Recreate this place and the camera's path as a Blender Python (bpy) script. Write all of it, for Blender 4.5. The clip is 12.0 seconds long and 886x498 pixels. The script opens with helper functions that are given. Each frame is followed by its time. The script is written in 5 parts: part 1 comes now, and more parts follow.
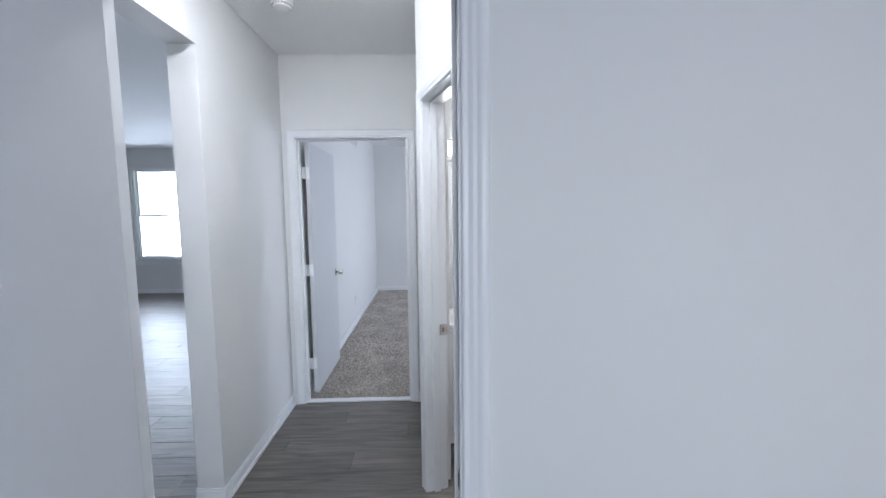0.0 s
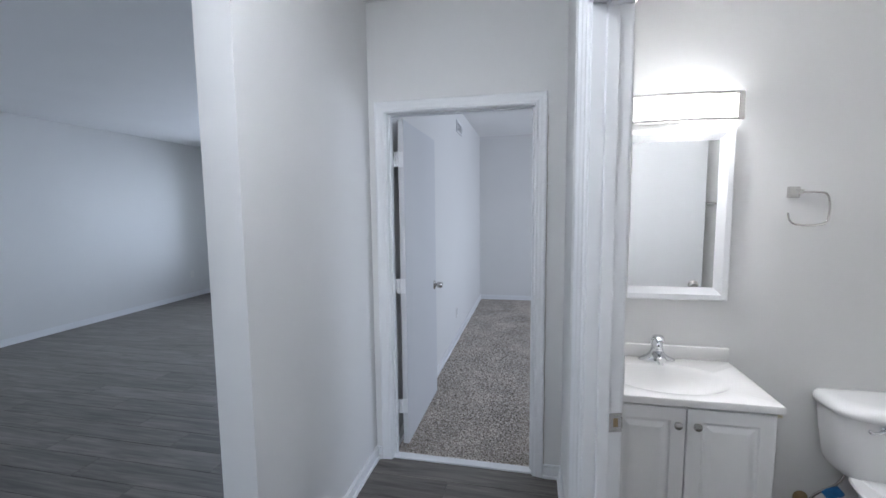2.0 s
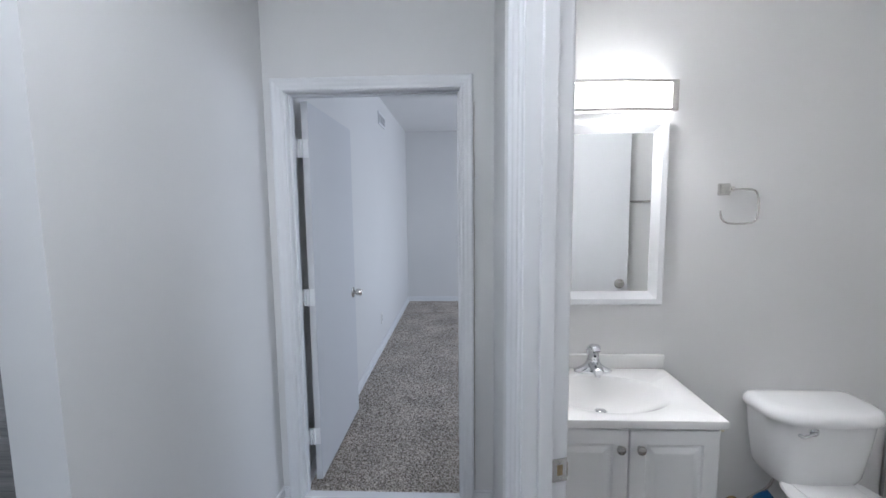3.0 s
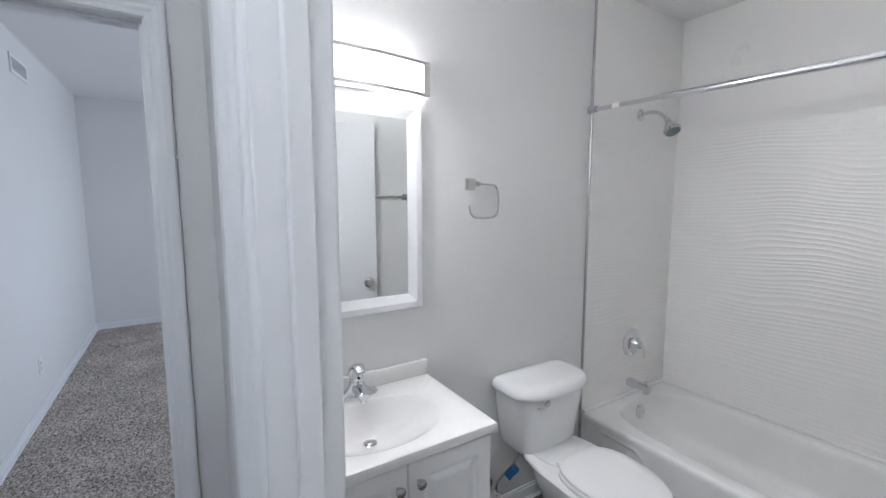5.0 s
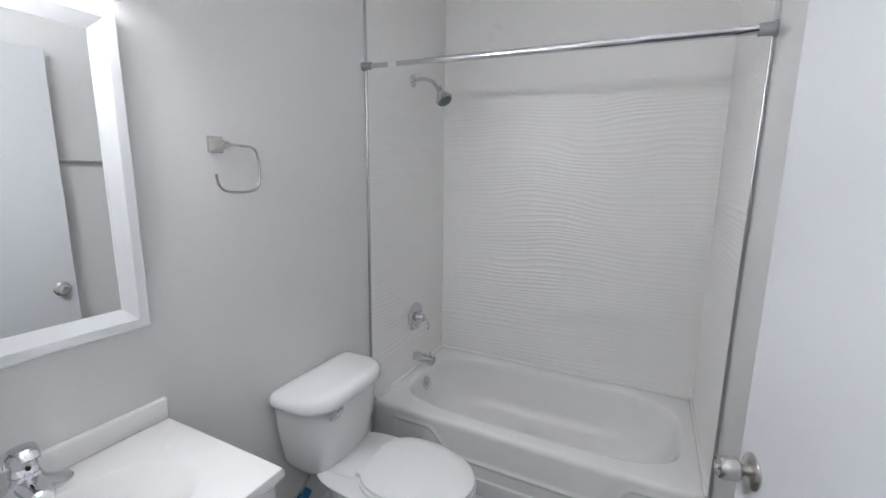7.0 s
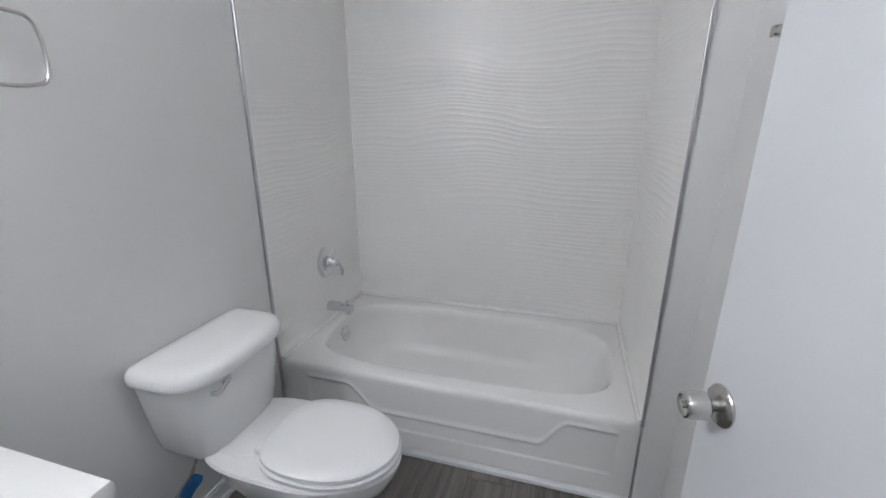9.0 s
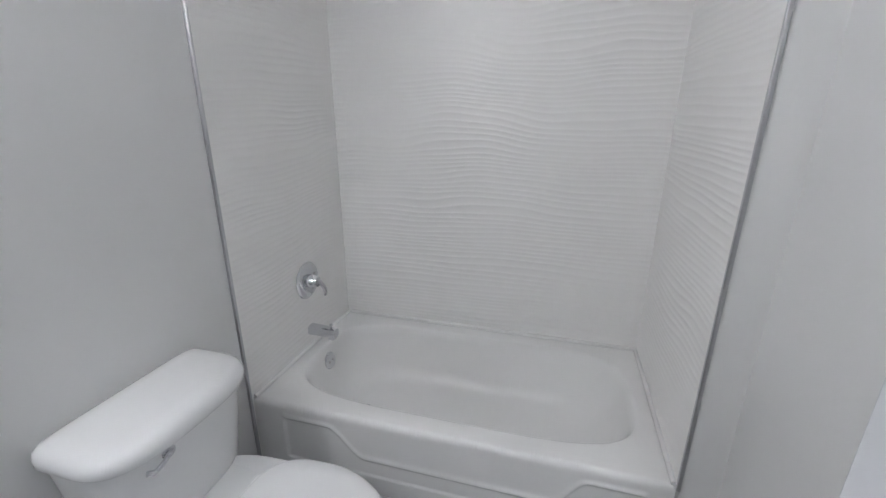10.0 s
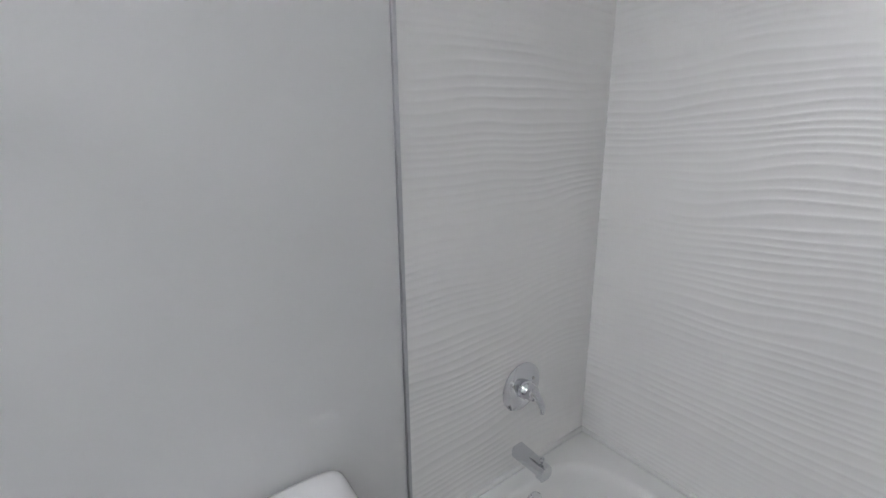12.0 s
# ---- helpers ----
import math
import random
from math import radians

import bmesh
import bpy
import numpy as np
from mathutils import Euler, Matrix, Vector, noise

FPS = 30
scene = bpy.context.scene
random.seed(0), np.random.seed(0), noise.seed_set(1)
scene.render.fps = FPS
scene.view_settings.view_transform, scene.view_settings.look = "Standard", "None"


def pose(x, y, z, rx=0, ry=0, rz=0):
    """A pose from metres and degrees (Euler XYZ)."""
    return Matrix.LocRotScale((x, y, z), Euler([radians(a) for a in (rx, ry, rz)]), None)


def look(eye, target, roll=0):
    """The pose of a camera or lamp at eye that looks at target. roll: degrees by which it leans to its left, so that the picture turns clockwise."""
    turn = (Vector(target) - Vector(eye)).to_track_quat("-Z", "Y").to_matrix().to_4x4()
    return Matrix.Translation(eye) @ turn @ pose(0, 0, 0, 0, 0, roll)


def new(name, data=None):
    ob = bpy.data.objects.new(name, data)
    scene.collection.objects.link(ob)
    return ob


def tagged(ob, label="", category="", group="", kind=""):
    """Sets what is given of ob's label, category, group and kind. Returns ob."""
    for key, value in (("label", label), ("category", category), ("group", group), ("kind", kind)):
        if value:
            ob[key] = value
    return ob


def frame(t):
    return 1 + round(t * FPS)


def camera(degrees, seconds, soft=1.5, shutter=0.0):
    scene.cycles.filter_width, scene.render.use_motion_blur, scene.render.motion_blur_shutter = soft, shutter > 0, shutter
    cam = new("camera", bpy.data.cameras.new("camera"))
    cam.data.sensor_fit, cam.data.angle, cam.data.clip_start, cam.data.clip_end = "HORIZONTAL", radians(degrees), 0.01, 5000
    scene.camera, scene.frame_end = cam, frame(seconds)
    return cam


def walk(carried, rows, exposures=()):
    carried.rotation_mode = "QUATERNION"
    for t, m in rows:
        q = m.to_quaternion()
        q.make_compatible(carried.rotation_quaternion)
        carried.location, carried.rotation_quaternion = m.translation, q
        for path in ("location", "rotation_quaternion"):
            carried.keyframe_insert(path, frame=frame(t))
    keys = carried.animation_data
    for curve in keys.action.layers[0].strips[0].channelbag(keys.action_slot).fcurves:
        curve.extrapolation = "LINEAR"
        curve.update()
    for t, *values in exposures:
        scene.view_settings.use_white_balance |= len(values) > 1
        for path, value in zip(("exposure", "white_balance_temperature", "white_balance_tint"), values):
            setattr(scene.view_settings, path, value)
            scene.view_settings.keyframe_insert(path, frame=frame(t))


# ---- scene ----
cam = camera(93.3, 12.0)
PATH = [
    (0, (0.132, -0.008, 1.521), (0.187, 1.982, 1.325), -0.6),
    (0.5, (0.118, 0.238, 1.521), (-0.013, 2.224, 1.324), -0.7),
    (1, (0.069, 0.472, 1.517), (-0.232, 2.439, 1.318), -0.7),
    (1.5, (-0.015, 0.71, 1.514), (-0.422, 2.658, 1.317), -0.6),
    (2, (-0.054, 0.894, 1.511), (-0.47, 2.84, 1.316), -0.6),
    (2.5, (-0.059, 1.06, 1.501), (-0.392, 3.022, 1.301), -0.6),
    (3, (-0.04, 1.193, 1.508), (-0.128, 3.18, 1.302), -0.6),
    (5, (0.017, 1.561, 1.494), (1.073, 3.244, 1.266), -0.0),
    (5.5, (0.08, 1.646, 1.502), (1.352, 3.169, 1.257), 0.3),
    (6, (0.134, 1.701, 1.499), (1.605, 3.033, 1.248), 0.3),
    (6.5, (0.174, 1.762, 1.497), (1.809, 2.877, 1.209), 0.5),
    (7, (0.209, 1.808, 1.482), (1.97, 2.689, 1.133), 0.7),
    (7.5, (0.258, 1.835, 1.434), (2.088, 2.527, 1.018), 0.8),
    (9.5, (0.578, 1.895, 1.357), (2.409, 2.415, 0.741), 0.1),
    (10, (0.725, 1.945, 1.386), (2.555, 2.455, 0.76), 0.2),
    (10.5, (0.897, 1.991, 1.418), (2.691, 2.605, 0.782), -0.0),
    (11, (1.035, 2.04, 1.413), (2.724, 2.93, 0.816), -0.4),
    (11.5, (1.201, 2.095, 1.445), (2.664, 3.339, 0.888), -0.6),
    (12, (1.32, 2.161, 1.439), (2.452, 3.733, 0.943), -0.6),
]
walk(cam, [(t, look(eye, target, roll)) for t, eye, target, roll in PATH],
     exposures=[(0, 1.33), (1, 1.25), (1.5, 1.14), (3, 1.02), (5, 1.0), (7.5, 0.88), (9.5, 0.9), (12, 0.88)])

# ---- light ----
world = bpy.data.worlds.new("sky")
scene.world = world
world.use_nodes = True
wn = world.node_tree.nodes
sky = wn.new("ShaderNodeTexSky")
sky.sky_type = "NISHITA"
sky.sun_disc = False
sky.sun_elevation, sky.sun_rotation = radians(42), radians(200)
wn["Background"].inputs[1].default_value = 0.15
world.node_tree.links.new(sky.outputs[0], wn["Background"].inputs[0])

sun = new("sun", bpy.data.lights.new("sun", "SUN"))
sun.data.energy, sun.data.angle, sun.data.color = 1.0, radians(10), (1.0, 0.96, 0.9)
sun.matrix_world = look((0, 0, 20), (6, 10, 0))

DAY = (0.735, 0.82, 1.0)
BLUE_DAY = (0.67, 0.78, 1.0)


def window_light(name, eye, target, w, h, watts, colour=DAY):
    """Sky light that enters by a window's opening."""
    ob = new(name, bpy.data.lights.new(name, "AREA"))
    ob.data.shape, ob.data.size, ob.data.size_y = "RECTANGLE", w, h
    ob.data.energy, ob.data.color = watts, colour
    ob.data.spread = radians(140)
    ob.matrix_world = look(eye, target)
    return ob


window_light("living_window_light", (-4.80, 7.75, 1.45), (-2.6, 0, 1.0), 0.9, 1.5, 15, BLUE_DAY)
# extra source out of view, added to brighten living room and hall
window_light("living_side_light", (-2.7, 7.75, 1.45), (-2.2, 0, 1.1), 1.7, 1.6, 16, BLUE_DAY)
window_light("bedroom_window_light", (3.15, 5.6, 1.5), (0, 5.6, 1.3), 1.5, 1.3, 24)
window_light("room_window_light", (1.3, -3.12, 1.5), (0.0, 2.0, 1.5), 2.2, 1.4, 19.5)


def bulb_light(name, eye, target, w, h, watts):
    """The vanity lamp's bulbs: through the bowed diffuser, forwards and sideways, and up past its open top."""
    ob = new(name, bpy.data.lights.new(name, "AREA"))
    ob.data.shape, ob.data.size, ob.data.size_y = "RECTANGLE", w, h
    ob.data.energy, ob.data.color = watts, (0.935, 0.947, 1.0)
    ob.matrix_world = look(eye, target)
    return ob


bulb_light("vanity_bulbs_front", (0.517, 2.878, 1.925), (1.15, 1.0, 1.35), 0.52, 0.10, 11.5)
bulbs_up = bulb_light("vanity_bulbs_up", (0.517, 2.925, 1.997), (0.90, 2.15, 2.53), 0.48, 0.05, 3.6)
bulbs_up.data.spread = radians(70)

# ---- materials ----


def material(name, colour, rough=0.5, metal=0.0, var=0.06, scale=3.0, bump=0.0, bscale=200.0, coat=0.0, stretch=(1, 1, 1), random=0.0, transmission=0.0, ior=1.45):
    """A painted, cast or metal surface: broad stain, fine grain and relief."""
    m = bpy.data.materials.new(name)
    m.use_nodes = True
    nt, ns = m.node_tree, m.node_tree.nodes
    b = ns["Principled BSDF"]
    b.inputs["Metallic"].default_value = metal
    b.inputs["IOR"].default_value = ior
    b.inputs["Coat Weight"].default_value = coat
    b.inputs["Coat Roughness"].default_value = 0.06
    b.inputs["Transmission Weight"].default_value = transmission
    tc = ns.new("ShaderNodeTexCoord")
    mp = ns.new("ShaderNodeMapping")
    mp.inputs["Scale"].default_value = stretch
    nt.links.new(tc.outputs["Object"], mp.inputs[0])
    broad = ns.new("ShaderNodeTexNoise")
    broad.inputs["Scale"].default_value = scale
    broad.inputs["Detail"].default_value = 4
    nt.links.new(mp.outputs[0], broad.inputs["Vector"])
    fine = ns.new("ShaderNodeTexNoise")
    fine.inputs["Scale"].default_value = bscale
    fine.inputs["Detail"].default_value = 3
    nt.links.new(mp.outputs[0], fine.inputs["Vector"])
    ramp = ns.new("ShaderNodeMapRange")
    ramp.inputs["From Min"].default_value, ramp.inputs["From Max"].default_value = 0.25, 0.75
    ramp.inputs["To Min"].default_value, ramp.inputs["To Max"].default_value = 1 - var, 1 + var * 0.5
    nt.links.new(broad.outputs["Fac"], ramp.inputs["Value"])
    mul = ns.new("ShaderNodeVectorMath")
    mul.operation = "SCALE"
    mul.inputs[0].default_value = colour
    nt.links.new(ramp.outputs[0], mul.inputs["Scale"])
    nt.links.new(mul.outputs[0], b.inputs["Base Color"])
    rr = ns.new("ShaderNodeMapRange")
    rr.inputs["To Min"].default_value, rr.inputs["To Max"].default_value = max(0.02, rough * 0.8), min(1, rough * 1.2)
    nt.links.new(broad.outputs["Fac"], rr.inputs["Value"])
    nt.links.new(rr.outputs[0], b.inputs["Roughness"])
    if bump:
        bp = ns.new("ShaderNodeBump")
        bp.inputs["Strength"].default_value = bump
        bp.inputs["Distance"].default_value = 0.002
        nt.links.new(fine.outputs["Fac"], bp.inputs["Height"])
        nt.links.new(bp.outputs[0], b.inputs["Normal"])
    return m


def plank_material(name, dark, light, rough):
    """Grey-brown vinyl wood plank, grain along x, each plank its own shade."""
    m = bpy.data.materials.new(name)
    m.use_nodes = True
    nt, ns = m.node_tree, m.node_tree.nodes
    b = ns["Principled BSDF"]
    tc = ns.new("ShaderNodeTexCoord")
    info = ns.new("ShaderNodeObjectInfo")
    isl = ns.new("ShaderNodeNewGeometry")
    seed = ns.new("ShaderNodeMath")
    seed.operation = "ADD"
    nt.links.new(info.outputs["Random"], seed.inputs[0])
    nt.links.new(isl.outputs["Random Per Island"], seed.inputs[1])
    far = ns.new("ShaderNodeVectorMath")
    far.operation = "SCALE"
    far.inputs[0].default_value = (13.0, 29.0, 7.0)
    nt.links.new(seed.outputs[0], far.inputs["Scale"])
    add = ns.new("ShaderNodeVectorMath")
    nt.links.new(tc.outputs["Object"], add.inputs[0])
    nt.links.new(far.outputs[0], add.inputs[1])
    mp = ns.new("ShaderNodeMapping")
    mp.inputs["Scale"].default_value = (1.6, 22, 1)
    nt.links.new(add.outputs[0], mp.inputs[0])
    grain = ns.new("ShaderNodeTexNoise")
    grain.inputs["Scale"].default_value, grain.inputs["Detail"].default_value, grain.inputs["Distortion"].default_value = 1.6, 9, 1.1
    nt.links.new(mp.outputs[0], grain.inputs["Vector"])
    mp2 = ns.new("ShaderNodeMapping")
    mp2.inputs["Scale"].default_value = (0.9, 5, 1)
    nt.links.new(add.outputs[0], mp2.inputs[0])
    cloud = ns.new("ShaderNodeTexNoise")
    cloud.inputs["Scale"].default_value, cloud.inputs["Detail"].default_value = 2.0, 4
    nt.links.new(mp2.outputs[0], cloud.inputs["Vector"])
    mix = ns.new("ShaderNodeMath")
    mix.operation = "MULTIPLY_ADD"
    mix.inputs[1].default_value = 0.6
    nt.links.new(grain.outputs["Fac"], mix.inputs[0])
    half = ns.new("ShaderNodeMath")
    half.operation = "MULTIPLY"
    half.inputs[1].default_value = 0.4
    nt.links.new(cloud.outputs["Fac"], half.inputs[0])
    nt.links.new(half.outputs[0], mix.inputs[2])
    ramp = ns.new("ShaderNodeValToRGB")
    ramp.color_ramp.elements[0].position, ramp.color_ramp.elements[0].color = 0.32, (*dark, 1)
    ramp.color_ramp.elements[1].position, ramp.color_ramp.elements[1].color = 0.70, (*light, 1)
    nt.links.new(mix.outputs[0], ramp.inputs[0])
    tone = ns.new("ShaderNodeMapRange")
    tone.inputs["To Min"].default_value, tone.inputs["To Max"].default_value = 0.86, 1.12
    frac = ns.new("ShaderNodeMath")
    frac.operation = "FRACT"
    nt.links.new(seed.outputs[0], frac.inputs[0])
    nt.links.new(frac.outputs[0], tone.inputs["Value"])
    mul = ns.new("ShaderNodeVectorMath")
    mul.operation = "SCALE"
    nt.links.new(ramp.outputs[0], mul.inputs[0])
    nt.links.new(tone.outputs[0], mul.inputs["Scale"])
    nt.links.new(mul.outputs[0], b.inputs["Base Color"])
    b.inputs["Roughness"].default_value = rough
    bp = ns.new("ShaderNodeBump")
    bp.inputs["Strength"].default_value, bp.inputs["Distance"].default_value = 0.25, 0.0015
    nt.links.new(grain.outputs["Fac"], bp.inputs["Height"])
    nt.links.new(bp.outputs[0], b.inputs["Normal"])
    return m


def carpet_material():
    """Speckled beige and brown cut-pile carpet."""
    m = bpy.data.materials.new("carpet")
    m.use_nodes = True
    nt, ns = m.node_tree, m.node_tree.nodes
    b = ns["Principled BSDF"]
    tc = ns.new("ShaderNodeTexCoord")
    speck = ns.new("ShaderNodeTexNoise")
    speck.inputs["Scale"].default_value, speck.inputs["Detail"].default_value = 95, 3
    nt.links.new(tc.outputs["Object"], speck.inputs["Vector"])
    pile = ns.new("ShaderNodeTexNoise")
    pile.inputs["Scale"].default_value, pile.inputs["Detail"].default_value = 3.0, 4
    nt.links.new(tc.outputs["Object"], pile.inputs["Vector"])
    ramp = ns.new("ShaderNodeValToRGB")
    r = ramp.color_ramp
    r.elements[0].position, r.elements[0].color = 0.36, (0.20, 0.172, 0.148, 1)
    r.elements[1].position, r.elements[1].color = 0.62, (0.64, 0.595, 0.545, 1)
    e = r.elements.new(0.48)
    e.color = (0.42, 0.38, 0.34, 1)
    nt.links.new(speck.outputs["Fac"], ramp.inputs[0])
    tone = ns.new("ShaderNodeMapRange")
    tone.inputs["From Min"].default_value, tone.inputs["From Max"].default_value = 0.3, 0.7
    tone.inputs["To Min"].default_value, tone.inputs["To Max"].default_value = 0.82, 1.15
    nt.links.new(pile.outputs["Fac"], tone.inputs["Value"])
    mul = ns.new("ShaderNodeVectorMath")
    mul.operation = "SCALE"
    nt.links.new(ramp.outputs[0], mul.inputs[0])
    nt.links.new(tone.outputs[0], mul.inputs["Scale"])
    nt.links.new(mul.outputs[0], b.inputs["Base Color"])
    b.inputs["Roughness"].default_value = 0.95
    b.inputs["Specular IOR Level"].default_value = 0.1
    bp = ns.new("ShaderNodeBump")
    bp.inputs["Strength"].default_value, bp.inputs["Distance"].default_value = 0.9, 0.008
    nt.links.new(speck.outputs["Fac"], bp.inputs["Height"])
    nt.links.new(bp.outputs[0], b.inputs["Normal"])
    return m


def glow(name, colour, strength):
    m = bpy.data.materials.new(name)
    m.use_nodes = True
    b = m.node_tree.nodes["Principled BSDF"]
    b.inputs["Base Color"].default_value = (0.9, 0.9, 0.9, 1)
    b.inputs["Emission Color"].default_value = (*colour, 1)
    b.inputs["Emission Strength"].default_value = strength
    return m


WALL = material("wall_paint", (0.72, 0.719, 0.714), 0.55, var=0.03, scale=1.2, bump=0.10, bscale=160)
CEIL = material("ceiling_paint", (0.83, 0.83, 0.83), 0.85, var=0.03, scale=1.5, bump=0.2, bscale=120)
TRIM = material("white_trim_paint", (0.775, 0.785, 0.80), 0.32, var=0.02, scale=5, bump=0.06, bscale=60)
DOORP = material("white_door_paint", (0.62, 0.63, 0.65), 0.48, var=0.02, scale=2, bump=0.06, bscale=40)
FLOOR = plank_material("vinyl_plank", (0.062, 0.055, 0.050), (0.225, 0.207, 0.188), 0.40)
GROUT = material("plank_joint", (0.03, 0.028, 0.026), 0.8)
CARPET = carpet_material()
PORC = material("porcelain", (0.775, 0.775, 0.775), 0.09, var=0.015, scale=3, coat=0.4)
TUBM = material("tub_enamel", (0.825, 0.82, 0.808), 0.20, var=0.015, scale=3)
SEATM = material("seat_plastic", (0.775, 0.775, 0.775), 0.2, var=0.01, scale=4)
MARBLE = material("cultured_marble", (0.755, 0.75, 0.74), 0.16, var=0.02, scale=4, coat=0.3)
CABM = material("white_thermofoil", (0.77, 0.77, 0.767), 0.33, var=0.015, scale=4)
PANEL = material("white_wave_panel", (0.875, 0.867, 0.852), 0.30, var=0.004, scale=2)
CHROME = material("chrome", (0.70, 0.71, 0.735), 0.05, 1.0, var=0.03, scale=6)
NICKEL = material("brushed_nickel", (0.61, 0.595, 0.57), 0.24, 1.0, var=0.08, scale=8, stretch=(1, 1, 25))
TRIMM = material("aluminium_trim", (0.55, 0.55, 0.57), 0.3, 1.0, var=0.06, scale=6)
GREYP = material("grey_rubber", (0.27, 0.28, 0.30), 0.5, var=0.08, scale=30)
BLACK = material("dark_gap", (0.02, 0.02, 0.02), 0.7)
FACE = material("spray_face", (0.16, 0.22, 0.23), 0.4, var=0.2, scale=60)
MIRROR = material("mirror_glass", (0.90, 0.915, 0.91), 0.006, 1.0, var=0.005)
GLASS = material("window_glass", (1, 1, 1), 0.01, transmission=1.0, var=0.0)
BLIND = material("white_blind", (0.77, 0.77, 0.77), 0.5, var=0.03)
BLUE = material("blue_tape", (0.02, 0.16, 0.42), 0.5, var=0.25, scale=60)
BRASS = material("aged_brass", (0.36, 0.27, 0.16), 0.35, 1.0, var=0.2, scale=40)
PLATE = material("ivory_plate", (0.78, 0.77, 0.74), 0.35, var=0.02)
STRAW = material("cream_plastic", (0.72, 0.66, 0.52), 0.45, var=0.1, scale=40)
WIRE = material("thin_wire", (0.42, 0.37, 0.33), 0.5, var=0.2, scale=20)
LAMPG = glow("lamp_diffuser_glow", (0.97, 0.985, 1.0), 2.8)
BULBG = glow("lamp_bulb_glow", (0.97, 0.985, 1.0), 1.8)
DOMEG = glow("hall_dome_glow", (0.86, 0.91, 1.0), 33.0)

# ---- mesh helpers ----


def box(bm, x0, x1, y0, y1, z0, z1, bevel=0.0, segs=2):
    vs = [bm.verts.new((x, y, z)) for x in (x0, x1) for y in (y0, y1) for z in (z0, z1)]
    fs = [bm.faces.new([vs[i] for i in f]) for f in ((0, 1, 3, 2), (4, 6, 7, 5), (0, 4, 5, 1), (2, 3, 7, 6), (0, 2, 6, 4), (1, 5, 7, 3))]
    if bevel:
        es = list({e for f in fs for e in f.edges})
        bmesh.ops.bevel(bm, geom=es, offset=bevel, segments=segs, profile=0.5, affect="EDGES")


def loft(bm, rings, close=(True, True)):
    """Joins rings of equal count into a skin; caps its ends."""
    rows = [[bm.verts.new(p) for p in r] for r in rings]
    n = len(rows[0])
    for a, b in zip(rows, rows[1:]):
        for i in range(n):
            bm.faces.new((a[i], a[(i + 1) % n], b[(i + 1) % n], b[i]))
    if close[0]:
        bm.faces.new(list(reversed(rows[0])))
    if close[1]:
        bm.faces.new(rows[-1])


def lathe(bm, profile, m=Matrix(), n=32, close=(True, True)):
    """Turns (radius, height) pairs round z, then lays them by m."""
    rings = [[m @ Vector((r * math.cos(2 * math.pi * i / n), r * math.sin(2 * math.pi * i / n), h)) for i in range(n)] for r, h in profile]
    loft(bm, rings, close)


def tube(bm, pts, r, n=12, close=(True, True)):
    """A round bar along points; r is one radius or one for each point."""
    pts = [Vector(p) for p in pts]
    rs = r if isinstance(r, (list, tuple)) else [r] * len(pts)
    rings, side = [], None
    for i, p in enumerate(pts):
        d = (pts[min(i + 1, len(pts) - 1)] - pts[max(i - 1, 0)]).normalized()
        if side is None:
            side = d.cross(Vector((0, 0, 1)) if abs(d.z) < 0.9 else Vector((0, 1, 0))).normalized()
        side = (side - d * side.dot(d)).normalized()
        up = d.cross(side)
        rings.append([p + rs[i] * (math.cos(2 * math.pi * k / n) * side + math.sin(2 * math.pi * k / n) * up) for k in range(n)])
    loft(bm, rings, close)


def smooth_path(pts, n=8):
    """Points on a Catmull-Rom curve through pts."""
    p = [Vector(q) for q in pts]
    p = [2 * p[0] - p[1]] + p + [2 * p[-1] - p[-2]]
    out = []
    for i in range(1, len(p) - 2):
        for k in range(n):
            t = k / n
            out.append(0.5 * (2 * p[i] + (p[i + 1] - p[i - 1]) * t + (2 * p[i - 1] - 5 * p[i] + 4 * p[i + 1] - p[i + 2]) * t * t + (3 * p[i] - p[i - 1] - 3 * p[i + 1] + p[i + 2]) * t ** 3))
    return out + [p[-2]]


def mesh_of(name, bm, mat, smooth=False):
    bmesh.ops.recalc_face_normals(bm, faces=bm.faces)
    me = bpy.data.meshes.new(name)
    bm.to_mesh(me)
    bm.free()
    me.materials.append(mat)
    if smooth:
        for p in me.polygons:
            p.use_smooth = True
        me.set_sharp_from_angle(angle=radians(38))
    return me


def thing(name, bm, mat, label, category, kind="", group="", smooth=False):
    return tagged(new(name, mesh_of(name, bm, mat, smooth)), label, category, group, kind)


def base(name, at, label, category, group="", kind=""):
    ob = new(name)
    ob.location = at
    return tagged(ob, label, category, group, kind)


def part(name, bm, mat, parent, label="", smooth=False):
    """One mesh under a thing or part; its points are given in the world."""
    ob = new(name, mesh_of(name, bm, mat, smooth))
    ob.parent = parent
    root, off = parent, Vector((0, 0, 0))
    while root:
        off += root.location
        root = root.parent
    ob.data.transform(Matrix.Translation(-off))
    return tagged(ob, label)


def boxes(*bs, bevel=0.0):
    bm = bmesh.new()
    for b in bs:
        box(bm, *b, bevel=bevel)
    return bm


def prism(pts, z0, z1):
    """An upright block on a plan outline."""
    bm = bmesh.new()
    loft(bm, [[Vector((x, y, z)) for x, y in pts] for z in (z0, z1)])
    return bm


